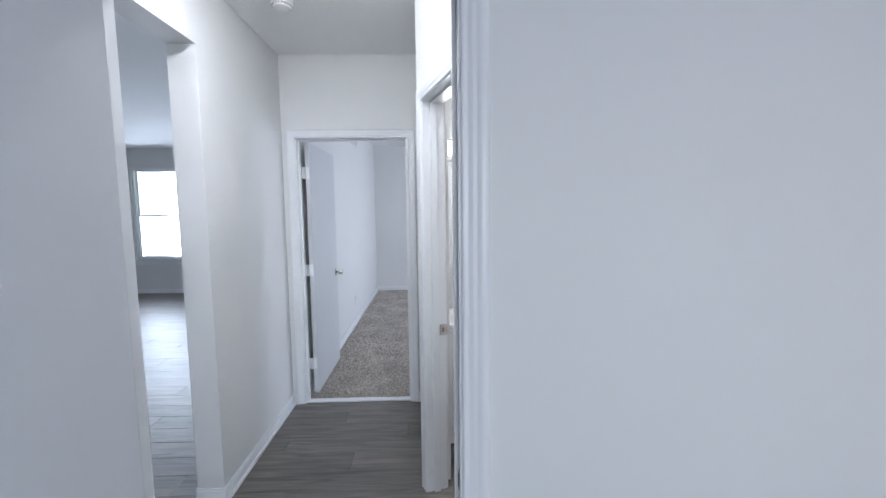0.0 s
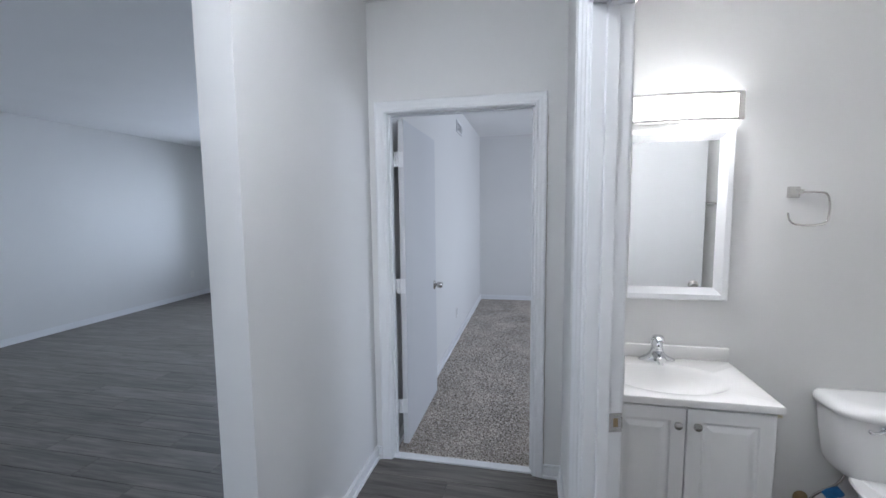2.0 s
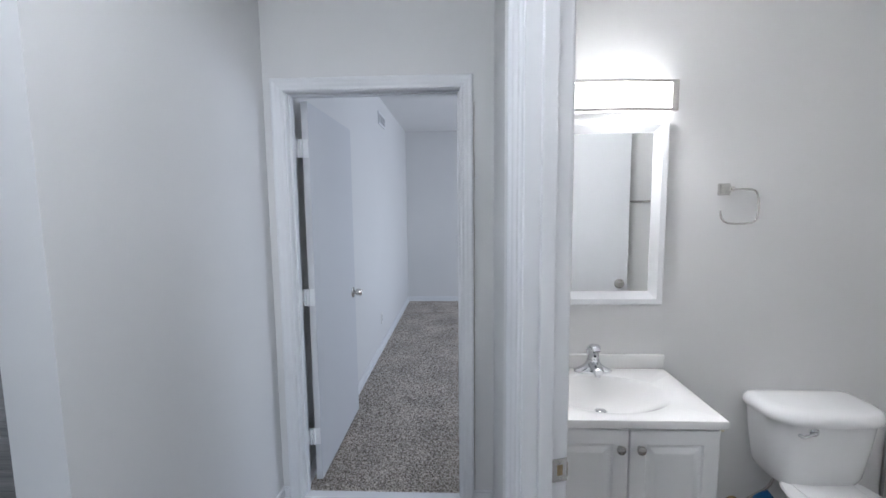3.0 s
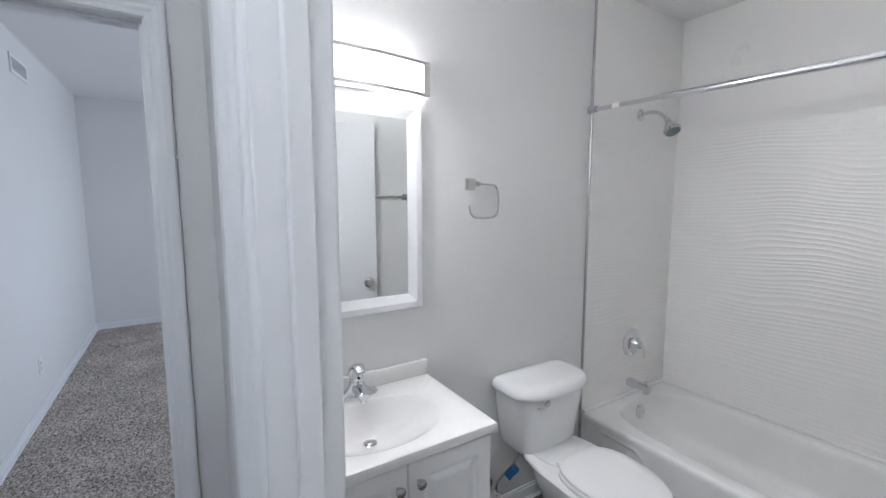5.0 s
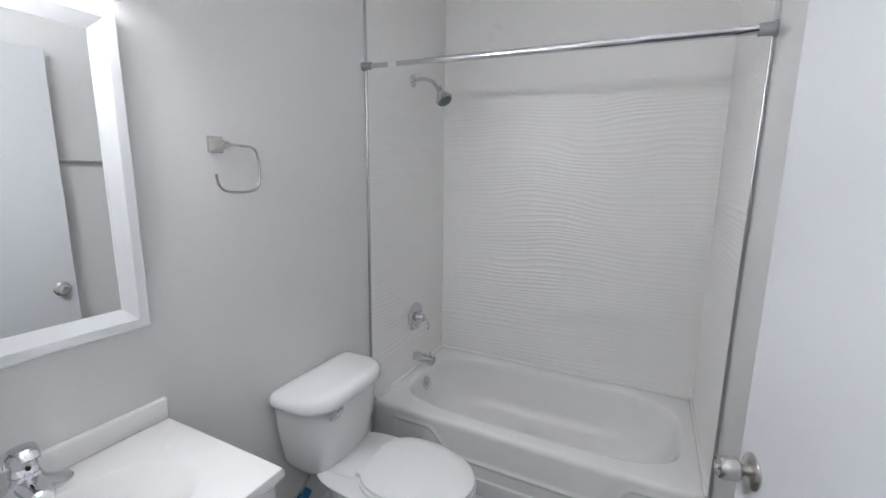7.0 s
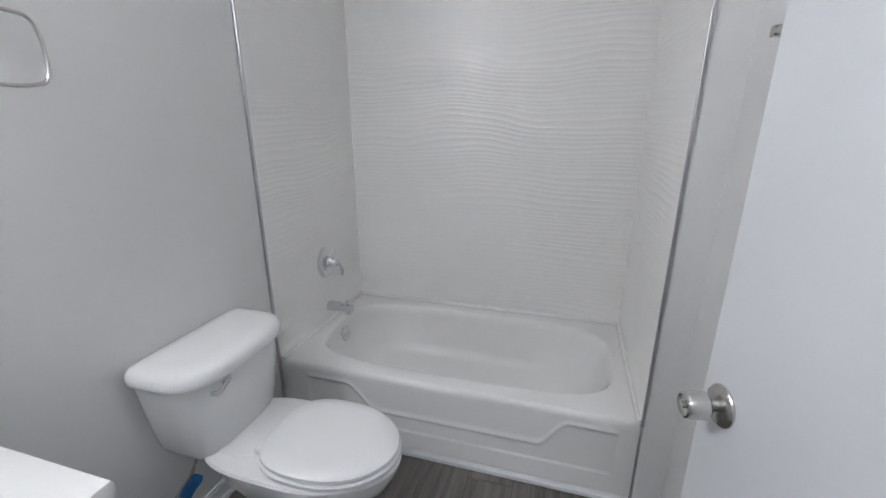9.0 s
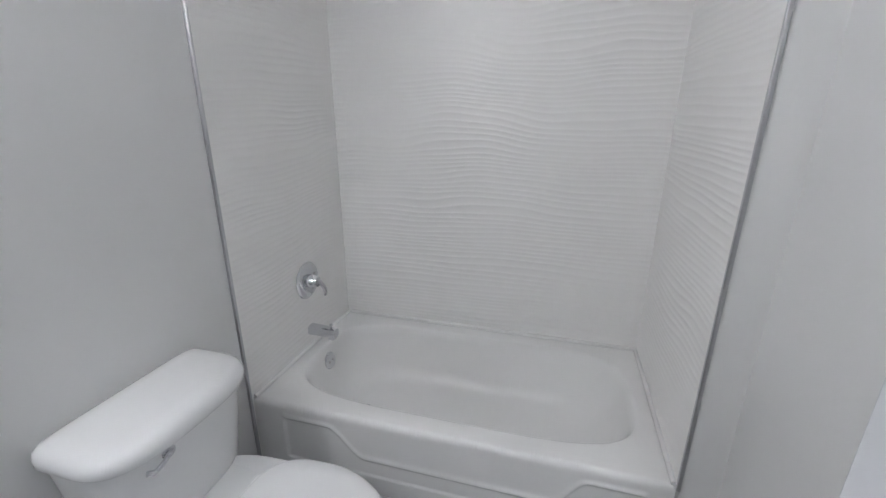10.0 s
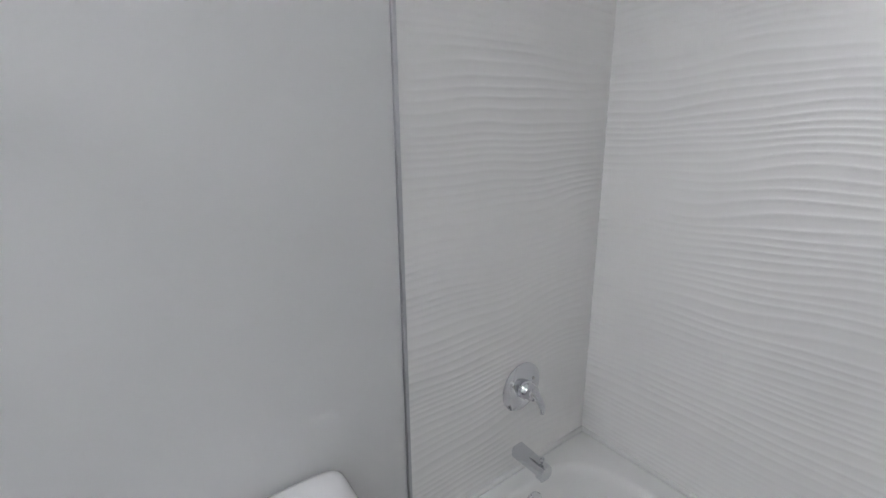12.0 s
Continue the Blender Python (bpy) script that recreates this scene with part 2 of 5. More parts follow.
# ---- setting: plan in metres ----
H = 2.64           # ceilings of hall, living room and bedrooms
HB = 2.53          # bathroom ceiling
HL, HR = -0.965, 0.115     # hall side walls
YD = 3.18          # wall with the bedroom door
YN0, YN1 = 0.950, 1.062    # wall with the doorway first walked through
BX = 0.225         # bathroom side of the hall wall
VW = 3.0           # vanity wall
TX0, TX1 = 1.80, 2.585     # tub alcove, front and back
TY = 1.535         # foot end wall of the tub alcove
RW = 1.44          # bathroom wall with the towel bar
LX, LY = -5.90, 7.80       # living room far corner
BL, BY = -0.888, 7.71      # bedroom left and far walls
AX0, AX1, AY = -2.6, 2.6, -3.2  # room behind the first doorway

NO = dict(category="wall", kind="structure")
thing("wall_hall_left", boxes((-1.102, HL, 2.077, 3.295, 0, H), (-1.102, HL, 1.30, 2.077, 2.302, H), (-1.102, HL, YN1, 1.30, 0, H), bevel=0.0),
      WALL, "light grey painted hall wall with a wide opening", **NO)
thing("wall_bedroom_door", boxes((HL, -0.88, YD, 3.295, 0, H), (-0.88, -0.028, YD, 3.295, 2.06, H), (-0.028, HR, YD, 3.295, 0, H)),
      WALL, "light grey painted wall round the bedroom doorway", **NO)
thing("wall_bath_door", boxes((HR, BX, 2.205, 3.295, 0, H)),
      WALL, "light grey painted wall round the bathroom doorway", **NO)
# the bathroom's door wall stands askew: from the latch jamb at BJ towards the first doorway
BJ, BTURN, BT, BW = (0.092, 2.101), radians(15.9), 0.116, 0.772


def askew(ob):
    """Turns an object built on the door wall's own axes (depth x, along y) into its place."""
    m = Matrix.Translation((BJ[0], BJ[1], 0)) @ Matrix.Rotation(BTURN, 4, "Z")
    for o in (ob, *ob.children):
        if o.data:
            o.data.transform(m)
    return ob


askew(thing("wall_bath_skew", boxes((0.004, BT - 0.004, 0.013, 0.115, 0, H), (0.004, BT - 0.004, -BW - 0.013, 0.013, 2.06, H), (0.004, BT - 0.004, -BW - 0.33, -BW - 0.013, 0, H)),
            WALL, "light grey painted skew wall round the bathroom doorway", **NO))
thing("wall_vanity", boxes((BX, 2.75, VW, 3.295, 0, H)), WALL, "light grey painted bathroom wall behind vanity and toilet", **NO)
thing("wall_near", boxes((LX - 0.12, -0.635, YN0, YN1, 0, H), (-0.635, 0.213, YN0, YN1, 2.06, H), (0.213, 2.75, YN0, YN1, 0, H)),
      WALL, "light grey painted wall round the first doorway", **NO)
thing("wall_towel", prism([(0.40, YN1), (TX0, YN1), (TX0, RW), (0.80, RW), (0.45, 1.30), (0.40, 1.30)], 0, H), WALL, "light grey painted bathroom wall with a towel bar", **NO)
thing("wall_alcove_foot", boxes((TX0, 2.75, YN1, TY, 0, H)), WALL, "light grey painted wall at the foot of the tub", **NO)
thing("wall_alcove_back", boxes((TX1, 2.75, TY, VW, 0, H)), WALL, "white painted wall behind the tub", **NO)
thing("wall_living_left", boxes((LX - 0.12, LX, YN1, LY, 0, H)), WALL, "light grey painted living room wall", **NO)
WX0, WX1, WZ0, WZ1 = -5.30, -4.30, 0.62, 2.30
thing("wall_living_window", boxes((LX - 0.12, WX0, LY, LY + 0.15, 0, H), (WX1, -3.6, LY, LY + 0.15, 0, H), (-1.8, -0.98, LY, LY + 0.15, 0, H), (-3.6, -1.8, LY, LY + 0.15, 0, WZ0), (-3.6, -1.8, LY, LY + 0.15, WZ1, H), (WX0, WX1, LY, LY + 0.15, 0, WZ0), (WX0, WX1, LY, LY + 0.15, WZ1, H)),
      WALL, "light grey painted living room wall round a window and an added unseen one", **NO)
thing("wall_bedroom_left", boxes((-0.98, BL, 3.295, LY, 0, H)), WALL, "light grey painted bedroom wall beside the open door", **NO)
thing("wall_bedroom_far", boxes((BL, 3.2, BY, BY + 0.12, 0, H)), WALL, "light grey painted far wall of the bedroom", **NO)
thing("wall_bedroom_right", boxes((3.2, 3.35, 3.295, 4.8, 0, H), (3.2, 3.35, 6.4, BY + 0.12, 0, H), (3.2, 3.35, 4.8, 6.4, 0, 0.8), (3.2, 3.35, 4.8, 6.4, 2.2, H)),
      WALL, "light grey painted bedroom wall round a window", **NO)
thing("wall_bedroom_near", boxes((2.75, 3.35, 3.2, 3.295, 0, H)), WALL, "light grey painted bedroom wall", **NO)
thing("wall_room_right", boxes((AX1 + 0.06, AX1 + 0.2, AY, YN0, 0, H)), WALL, "light grey painted wall", **NO)
thing("wall_room_left", boxes((AX0 - 0.12, AX0, AY, YN0, 0, H)), WALL, "light grey painted wall", **NO)
thing("wall_room_back", boxes((AX0 - 0.12, 0.2, AY - 0.12, AY, 0, H), (2.4, AX1 + 0.2, AY - 0.12, AY, 0, H), (0.2, 2.4, AY - 0.12, AY, 0, 0.8), (0.2, 2.4, AY - 0.12, AY, 2.2, H)),
      WALL, "light grey painted wall round a window", **NO)
thing("wall_living_step", boxes((-1.102, -0.98, 3.295, LY, 0, H)), WALL, "light grey painted living room side wall", **NO)

thing("ceiling", boxes((LX - 0.12, 3.35, AY - 0.12, LY + 0.15, H, H + 0.1)), CEIL, "flat white painted ceiling", "ceiling", "structure")
thing("ceiling_bath", prism([(BX, VW), (BX, 2.14), (0.38, 1.30), (0.45, 1.30), (0.80, RW), (TX1, RW), (TX1, VW)], HB, HB + 0.05), CEIL, "flat white painted bathroom ceiling", "ceiling", "structure")
floor = thing("floor", boxes((LX - 0.12, 3.35, AY - 0.12, 3.24, -0.12, -0.006), (LX - 0.12, -1.0, 3.24, LY + 0.15, -0.12, -0.006)), GROUT, "grey brown vinyl wood plank floor", "floor", "structure")


def carpet():
    """Pile with small tufts standing up."""
    bm = bmesh.new()
    x0, x1, y0, y1 = -0.98, 3.2, 3.24, BY
    box(bm, x0, x1, y0, y1, -0.12, 0.006)
    ob = thing("carpet", bm, CARPET, "speckled beige and brown bedroom carpet", "carpet", "structure")
    rng = np.random.default_rng(3)
    n = 26000
    px, py = rng.uniform(-0.865, 0.6, n), 3.26 + (BY - 3.29) * rng.uniform(0, 1, n) ** 1.6
    a, s = rng.uniform(0, 6.28, n), rng.uniform(0.006, 0.013, n)
    v, f = [], []
    for i in range(n):
        dx, dy = s[i] * math.cos(a[i]), s[i] * math.sin(a[i])
        k = len(v)
        v += [(px[i] - dx, py[i] - dy, 0.004), (px[i] + dx, py[i] + dy, 0.004), (px[i] - dy, py[i] + dx, 0.004), (px[i] + dy * 0.4, py[i] - dx * 0.4, 0.006 + s[i] * 0.7)]
        f += [(k, k + 3, k + 2), (k + 3, k + 1, k + 2), (k, k + 1, k + 3)]
    me = bpy.data.meshes.new("pile")
    me.from_pydata(v, [], f)
    me.materials.append(CARPET)
    p = new("pile", me)
    p.parent = ob
    tagged(p, kind="stuff")


carpet()


def casing(name, axis, at, side, a0, a1, top, label, w=0.058, legs=(0, 1)):
    """Moulded door casing on one wall face: two legs and a head of one fluted profile, mitred."""
    ob = base(name, (0, 0, 0), label, "door casing", kind="structure")
    prof = [(0.0, 0.0), (0.0, 0.0075), (0.0015, 0.0095), (0.005, 0.0105), (0.010, 0.0105), (0.014, 0.0090), (0.018, 0.0092), (0.023, 0.0120), (0.029, 0.0135), (0.034, 0.0130),
            (0.038, 0.0135), (0.043, 0.0160), (0.048, 0.0170), (w - 0.004, 0.0165), (w - 0.001, 0.0145), (w, 0.0120), (w, 0.0)]

    def at_wall(u, d, z):
        return Vector((at + side * d, u, z)) if axis == "x" else Vector((u, at + side * d, z))

    def stick(nm, ends):
        bm = bmesh.new()
        loft(bm, [[at_wall(f(q), d, g(q)) for q, d in prof] for f, g in ends])
        part(nm, bm, TRIM, ob, "", True)

    if 0 in legs:
        stick("leg", ((lambda q: a0 - q, lambda q: 0.0), (lambda q: a0 - q, lambda q: top + q)))
    if 1 in legs:
        stick("leg", ((lambda q: a1 + q, lambda q: 0.0), (lambda q: a1 + q, lambda q: top + q)))
    stick("head", ((lambda q: a0 - q, lambda q: top + q), (lambda q: a1 + q, lambda q: top + q)))
    return ob


def jambs(name, axis, b0, b1, a0, a1, top, label, stop, near=True, both=True):
    """The lining of a door opening with its stop bead."""
    ob = base(name, (0, 0, 0), label, "door jamb", kind="structure")

    def bar(nm, u0, u1, v0, v1, z0, z1):
        bm = bmesh.new()
        if axis == "x":
            box(bm, v0, v1, u0, u1, z0, z1, bevel=0.002)
        else:
            box(bm, u0, u1, v0, v1, z0, z1, bevel=0.002)
        part(nm, bm, TRIM, ob)

    t = 0.018
    if near:
        bar("jamb", a0 - t, a0, b0, b1, 0, top)
    bar("jamb", a1, a1 + t, b0, b1, 0, top)
    bar("head", a0 - t, a1 + t, b0, b1, top, top + t)
    s0, s1 = stop
    if near and both:
        bar("stop", a0, a0 + 0.011, s0, s1, 0, top)
    bar("stop", a1 - 0.011, a1, s0, s1, 0, top)
    bar("stop", a0 + 0.011, a1 - 0.011, s0, s1, top - 0.011, top)
    return ob


# bedroom doorway, bathroom doorway, first doorway
casing("casing_bedroom", "y", YD, -1, -0.869, -0.041, 2.046, "white moulded casing round the bedroom doorway")
jambs("jamb_bedroom", "y", YD - 0.002, 3.297, -0.863, -0.046, 2.042, "white painted bedroom door jamb", (YD + 0.035, YD + 0.075))
askew(casing("casing_bath", "x", 0.004, -1, -BW - 0.006, 0.006, 2.046, "white moulded casing round the bathroom doorway"))
askew(casing("casing_bath_inside", "x", BT - 0.004, 1, -BW - 0.006, 0.006, 2.046, "white moulded casing inside the bathroom doorway"))
askew(jambs("jamb_bath", "x", 0.002, BT - 0.002, -BW, 0.0, 2.042, "white painted bathroom door jamb", (0.040, 0.075)))
casing("casing_near_hall", "y", YN1, 1, -0.623, 0.201, 2.046, "white moulded casing on the hall side", w=0.055)
casing("casing_near_room", "y", YN0, -1, -0.623, 0.201, 2.046, "white moulded casing on the room side", w=0.064, legs=(1,))
jambs("jamb_near", "y", YN0 - 0.002, YN1 + 0.002, -0.617, 0.195, 2.042, "white painted door jamb of the first doorway", (0.985, 1.022), both=False)


def baseboard(name, runs, label):
    """Runs (x0, x1, y0, y1, side) of a stepped white baseboard against a wall."""
    ob = base(name, (0, 0, 0), label, "baseboard", kind="structure")
    for axis, at, side, u0, u1 in runs:
        bm = bmesh.new()
        for z0, z1, d in ((0.0, 0.018, 0.022), (0.018, 0.066, 0.012), (0.066, 0.078, 0.008)):
            lo, hi = sorted((at, at + side * d))
            if axis == "x":
                box(bm, lo, hi, u0, u1, z0, z1, bevel=0.002)
            else:
                box(bm, u0, u1, lo, hi, z0, z1, bevel=0.002)
        part("board", bm, TRIM, ob)
    return ob


baseboard("baseboard_hall", [("x", HL, 1, 2.077, YD), ("x", HR, -1, 2.21, YD), ("y", 2.077, -1, -1.102, HL + 0.012), ("y", YD, -1, -0.962, -0.93), ("y", YD, -1, 0.018, HR - 0.003)], "white moulded baseboard along the hall")
baseboard("baseboard_bedroom", [("x", BL, 1, 3.30, BY), ("y", BY, -1, BL, 3.2)], "white moulded baseboard along the bedroom carpet")
baseboard("baseboard_living", [("x", LX, 1, YN1, LY), ("y", LY, -1, LX, -1.102), ("x", -1.102, -1, 2.077, LY)], "white moulded baseboard along the living room")
baseboard("baseboard_bath", [("y", VW, -1, 0.85, TX0 - 0.02), ("y", RW, 1, 1.06, TX0)], "white moulded baseboard behind the toilet")
thing("threshold", boxes((-0.863, -0.046, YD + 0.005, YD + 0.06, 0.0, 0.012), bevel=0.004), TRIM, "white painted threshold strip at the carpet", "threshold", "structure")

# ---- doors ----


def round_knob(parent, at, out, mat, label=""):
    """Rosette, neck and knob standing out from a door face along out."""
    z = Vector(out).normalized()
    m = Matrix.Translation(at) @ z.to_track_quat("Z", "Y").to_matrix().to_4x4()
    k = part("knob", *[(lambda bm: (lathe(bm, [(0.0085, 0.004), (0.0095, 0.012), (0.012, 0.02), (0.0125, 0.024), (0.021, 0.026), (0.0245, 0.030), (0.0235, 0.055), (0.0215, 0.062), (0.018, 0.064), (0.016, 0.0625), (0.006, 0.0625), (0.0055, 0.066), (0.002, 0.066)], m, 36), bm)[1])(bmesh.new())], mat, parent, label, True)
    bm = bmesh.new()
    lathe(bm, [(0.036, 0.0), (0.036, 0.003), (0.033, 0.0065), (0.022, 0.009), (0.013, 0.012), (0.006, 0.012)], m, 36)
    part("rosette", bm, mat, parent, "", True)
    return k


def door_leaf(name, hinge, angle, width, label, knobs, side=1, knob_z=0.925, z0=0.012, backset=0.065):
    """A flat slab door turned about its hinge; angle from +x, degrees. The leaf lies to the left of its line for side 1."""
    ob = base(name, (hinge[0], hinge[1], 0), label, "door", kind="structure")
    bm = bmesh.new()
    t = 0.035
    y0, y1 = (0, t) if side > 0 else (-t, 0)
    box(bm, 0.003, width, y0, y1, z0, 2.032, bevel=0.0025)
    bmesh.ops.translate(bm, verts=bm.verts, vec=Vector((hinge[0], hinge[1], 0)))
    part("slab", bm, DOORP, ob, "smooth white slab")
    for s in knobs:
        y = y1 if s > 0 else y0
        round_knob(ob, (hinge[0] + width - backset, hinge[1] + y, knob_z), (0, s, 0), NICKEL, "satin nickel knob")
    bm = bmesh.new()
    box(bm, hinge[0] + width - 0.0015, hinge[0] + width + 0.0008, hinge[1] + (y0 + y1) / 2 - 0.012, hinge[1] + (y0 + y1) / 2 + 0.012, knob_z - 0.029, knob_z + 0.029)
    part("latch_plate", bm, NICKEL, ob, "nickel latch plate")
    for z in (0.28, 1.04, 1.80):
        bm = bmesh.new()
        lathe(bm, [(0.006, -0.045), (0.0065, -0.044), (0.0065, 0.044), (0.006, 0.045)], Matrix.Translation((hinge[0] - 0.004, hinge[1] + (y0 if side > 0 else y1), z)), 12)
        box(bm, hinge[0] - 0.001, hinge[0] + 0.004, hinge[1] + y0 + 0.004, hinge[1] + y1 - 0.004, z - 0.045, z + 0.045)
        part("hinge", bm, TRIM, ob, "hinge painted white")
    ob.rotation_euler = (0, 0, radians(angle))
    return ob


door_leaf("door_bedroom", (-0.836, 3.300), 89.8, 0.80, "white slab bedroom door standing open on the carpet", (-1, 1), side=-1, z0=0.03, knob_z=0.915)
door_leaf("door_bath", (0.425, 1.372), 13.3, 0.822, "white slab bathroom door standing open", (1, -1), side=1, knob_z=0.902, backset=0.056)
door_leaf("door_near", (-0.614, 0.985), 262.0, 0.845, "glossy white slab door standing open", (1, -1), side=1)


def hinge_leaves():
    ob = base("hinge_plates", (0, 0, 0), "painted hinge plates on the bedroom jamb", "hinge", kind="structure")
    for z in (0.28, 1.04, 1.80):
        bm = bmesh.new()
        box(bm, -0.863, -0.8585, 3.255, 3.296, z - 0.045, z + 0.045)
        for i in range(3):
            lathe(bm, [(0.005, -0.044 + i * 0.03), (0.006, -0.043 + i * 0.03), (0.006, -0.017 + i * 0.03), (0.005, -0.016 + i * 0.03)], Matrix.Translation((-0.848, 3.290, z)), 10)
        box(bm, -0.861, -0.835, 3.293, 3.297, z - 0.045, z + 0.045)
        part("plate", bm, TRIM, ob)


hinge_leaves()


def strike(name, at, axis, side, label):
    """Strike plate with its bent lip and latch hole, on a jamb."""
    ob = base(name, at, label, "strike plate")
    x, y, z = at
    bm = bmesh.new()
    h, hw = 0.028, 0.019
    for u0, u1, z0, z1 in ((-hw, -0.007, -h, h), (0.007, hw, -h, h), (-0.007, 0.007, -h, -0.013), (-0.007, 0.007, 0.013, h)):
        if axis == "y":
            box(bm, x + u0, x + u1, *sorted((y, y + side * 0.0025)), z + z0, z + z1)
        else:
            box(bm, *sorted((x, x + side * 0.0025)), y + u0, y + u1, z + z0, z + z1)
    tube(bm, [(x + hw, y + side * 0.001, z - 0.017), (x + hw, y + side * 0.001, z + 0.017)] if axis == "y" else [(x + side * 0.001, y - hw, z - 0.017), (x + side * 0.001, y - hw, z + 0.017)], 0.003, 8)
    part("plate", bm, NICKEL, ob, "satin nickel plate")
    bm = bmesh.new()
    if axis == "y":
        box(bm, x - 0.007, x + 0.007, *sorted((y - side * 0.001, y + side * 0.0008)), z - 0.013, z + 0.013)
    else:
        box(bm, *sorted((x - side * 0.001, x + side * 0.0008)), y - 0.007, y + 0.007, z - 0.013, z + 0.013)
    part("latch_hole", bm, BRASS, ob, "dark wooden latch hole")
    for dz in (-0.021, 0.021):
        bm = bmesh.new()
        n = Vector((0, side, 0)) if axis == "y" else Vector((side, 0, 0))
        lathe(bm, [(0.0042, 0), (0.0036, 0.0012), (0.001, 0.0014)], Matrix.Translation(Vector((x, y, z + dz)) + n * 0.0025) @ n.to_track_quat("Z", "Y").to_matrix().to_4x4(), 12)
        part("screw", bm, NICKEL, ob)
    return ob


strike("strike_plate", (0.187, 2.128, 0.888), "y", -1, "satin nickel strike plate on the bathroom jamb").rotation_euler = (0, 0, BTURN)
strike("strike_plate", (0.195, 1.000, 0.84), "x", -1, "satin nickel strike plate on a white jamb")

# ---- windows ----


def window(name, x0, x1, y, z0, z1, label):
    """Double-hung white window in the y wall: frame, sashes, panes, sill."""
    ob = base(name, (x0, y, z0), label, "window", kind="structure")
    f = 0.04
    part("window_frame", boxes((x0, x0 + f, y + 0.03, y + 0.12, z0, z1), (x1 - f, x1, y + 0.03, y + 0.12, z0, z1), (x0 + f, x1 - f, y + 0.03, y + 0.12, z0, z0 + f), (x0 + f, x1 - f, y + 0.03, y + 0.12, z1 - f, z1), bevel=0.003), TRIM, ob)
    zm = (z0 + z1) / 2 - 0.02
    for a, b, dy in ((z0 + f, zm + 0.02, 0.05), (zm - 0.02, z1 - f, 0.08)):
        s = part("sash", boxes((x0 + f, x0 + f + 0.035, y + dy, y + dy + 0.025, a, b), (x1 - f - 0.035, x1 - f, y + dy, y + dy + 0.025, a, b), (x0 + f + 0.035, x1 - f - 0.035, y + dy, y + dy + 0.025, a, a + 0.035), (x0 + f + 0.035, x1 - f - 0.035, y + dy, y + dy + 0.025, b - 0.035, b), bevel=0.002), TRIM, ob)
        p = part("pane", boxes((x0 + f + 0.03, x1 - f - 0.03, y + dy + 0.01, y + dy + 0.014, a + 0.03, b - 0.03)), GLASS, s)
        p.visible_shadow = False
    part("window_sill", boxes((x0 - 0.05, x1 + 0.05, y - 0.06, y + 0.03, z0 - 0.028, z0), bevel=0.005), TRIM, ob)
    part("apron", boxes((x0 - 0.03, x1 + 0.03, y - 0.016, y - 0.001, z0 - 0.09, z0 - 0.028), bevel=0.003), TRIM, ob)
    return ob


# unseen window, added as the opening for the extra living room light
window("window_4", -3.6, -1.8, LY, WZ0, WZ1, "wide unseen living room window, added to brighten room and hall")
window("window_1", WX0, WX1, LY, WZ0, WZ1, "white double-hung living room window in bright daylight")


def blind():
    """A slatted blind hung in the window opening, slats open."""
    ob = base("window_blind", (-4.80, LY + 0.01, WZ1), "white slatted blind hanging open in the window", "blind")
    part("headrail", boxes((WX0 + 0.01, WX1 - 0.01, LY - 0.03, LY + 0.025, WZ1 - 0.045, WZ1 - 0.004), bevel=0.003), BLIND, ob)
    z = WZ1 - 0.075
    while z > WZ0 + 0.05:
        bm = bmesh.new()
        box(bm, WX0 + 0.015, WX1 - 0.015, LY - 0.027, LY + 0.022, z, z + 0.0018)
        part("slat", bm, BLIND, ob)
        z -= 0.043
    part("bottom_rail", boxes((WX0 + 0.015, WX1 - 0.015, LY - 0.027, LY + 0.022, WZ0 + 0.012, WZ0 + 0.028), bevel=0.003), BLIND, ob)
    for x in (WX0 + 0.12, WX1 - 0.12):
        bm = bmesh.new()
        tube(bm, [(x, LY - 0.003, WZ1 - 0.04), (x, LY - 0.003, WZ0 + 0.02)], 0.0015, 6)
        part("cord", bm, BLIND, ob)


blind()



def plain_window(name, parts, label):
    ob = base(name, (parts[0][0], parts[0][2], parts[0][4]), label, "window", kind="structure")
    for p in parts:
        part("window_frame", boxes(p), TRIM, ob)


plain_window("window_2", ((3.25, 3.35, 4.8, 4.85, 0.8, 2.2), (3.25, 3.35, 6.35, 6.4, 0.8, 2.2), (3.25, 3.35, 4.85, 6.35, 0.8, 0.85), (3.25, 3.35, 4.85, 6.35, 2.15, 2.2), (3.27, 3.33, 5.58, 5.62, 0.85, 2.15)), "white framed bedroom window in daylight")
plain_window("window_3", ((0.2, 0.25, AY - 0.12, AY - 0.04, 0.8, 2.2), (2.35, 2.4, AY - 0.12, AY - 0.04, 0.8, 2.2), (0.25, 2.35, AY - 0.12, AY - 0.04, 0.8, 0.85), (0.25, 2.35, AY - 0.12, AY - 0.04, 2.15, 2.2), (1.28, 1.32, AY - 0.10, AY - 0.06, 0.85, 2.15)), "white framed window in daylight")

# bright overcast distance outside the windows
HAZE = glow("bright_haze", (0.72, 0.86, 1.0), 2.4)
tagged(new("backdrop", mesh_of("backdrop", boxes((-16, 4, 16, 16.1, -0.4, 9)), HAZE)), "bright overcast distance outside the windows", "backdrop", "", "structure")

# ground outside, out to the horizon
thing("ground", boxes((-300, 300, -300, 300, -0.6, -0.4)), material("lawn", (0.09, 0.11, 0.06), 0.9, var=0.3, scale=0.3), "mown grass outside the windows", "ground", "structure")

# ---- fittings on walls and ceilings ----


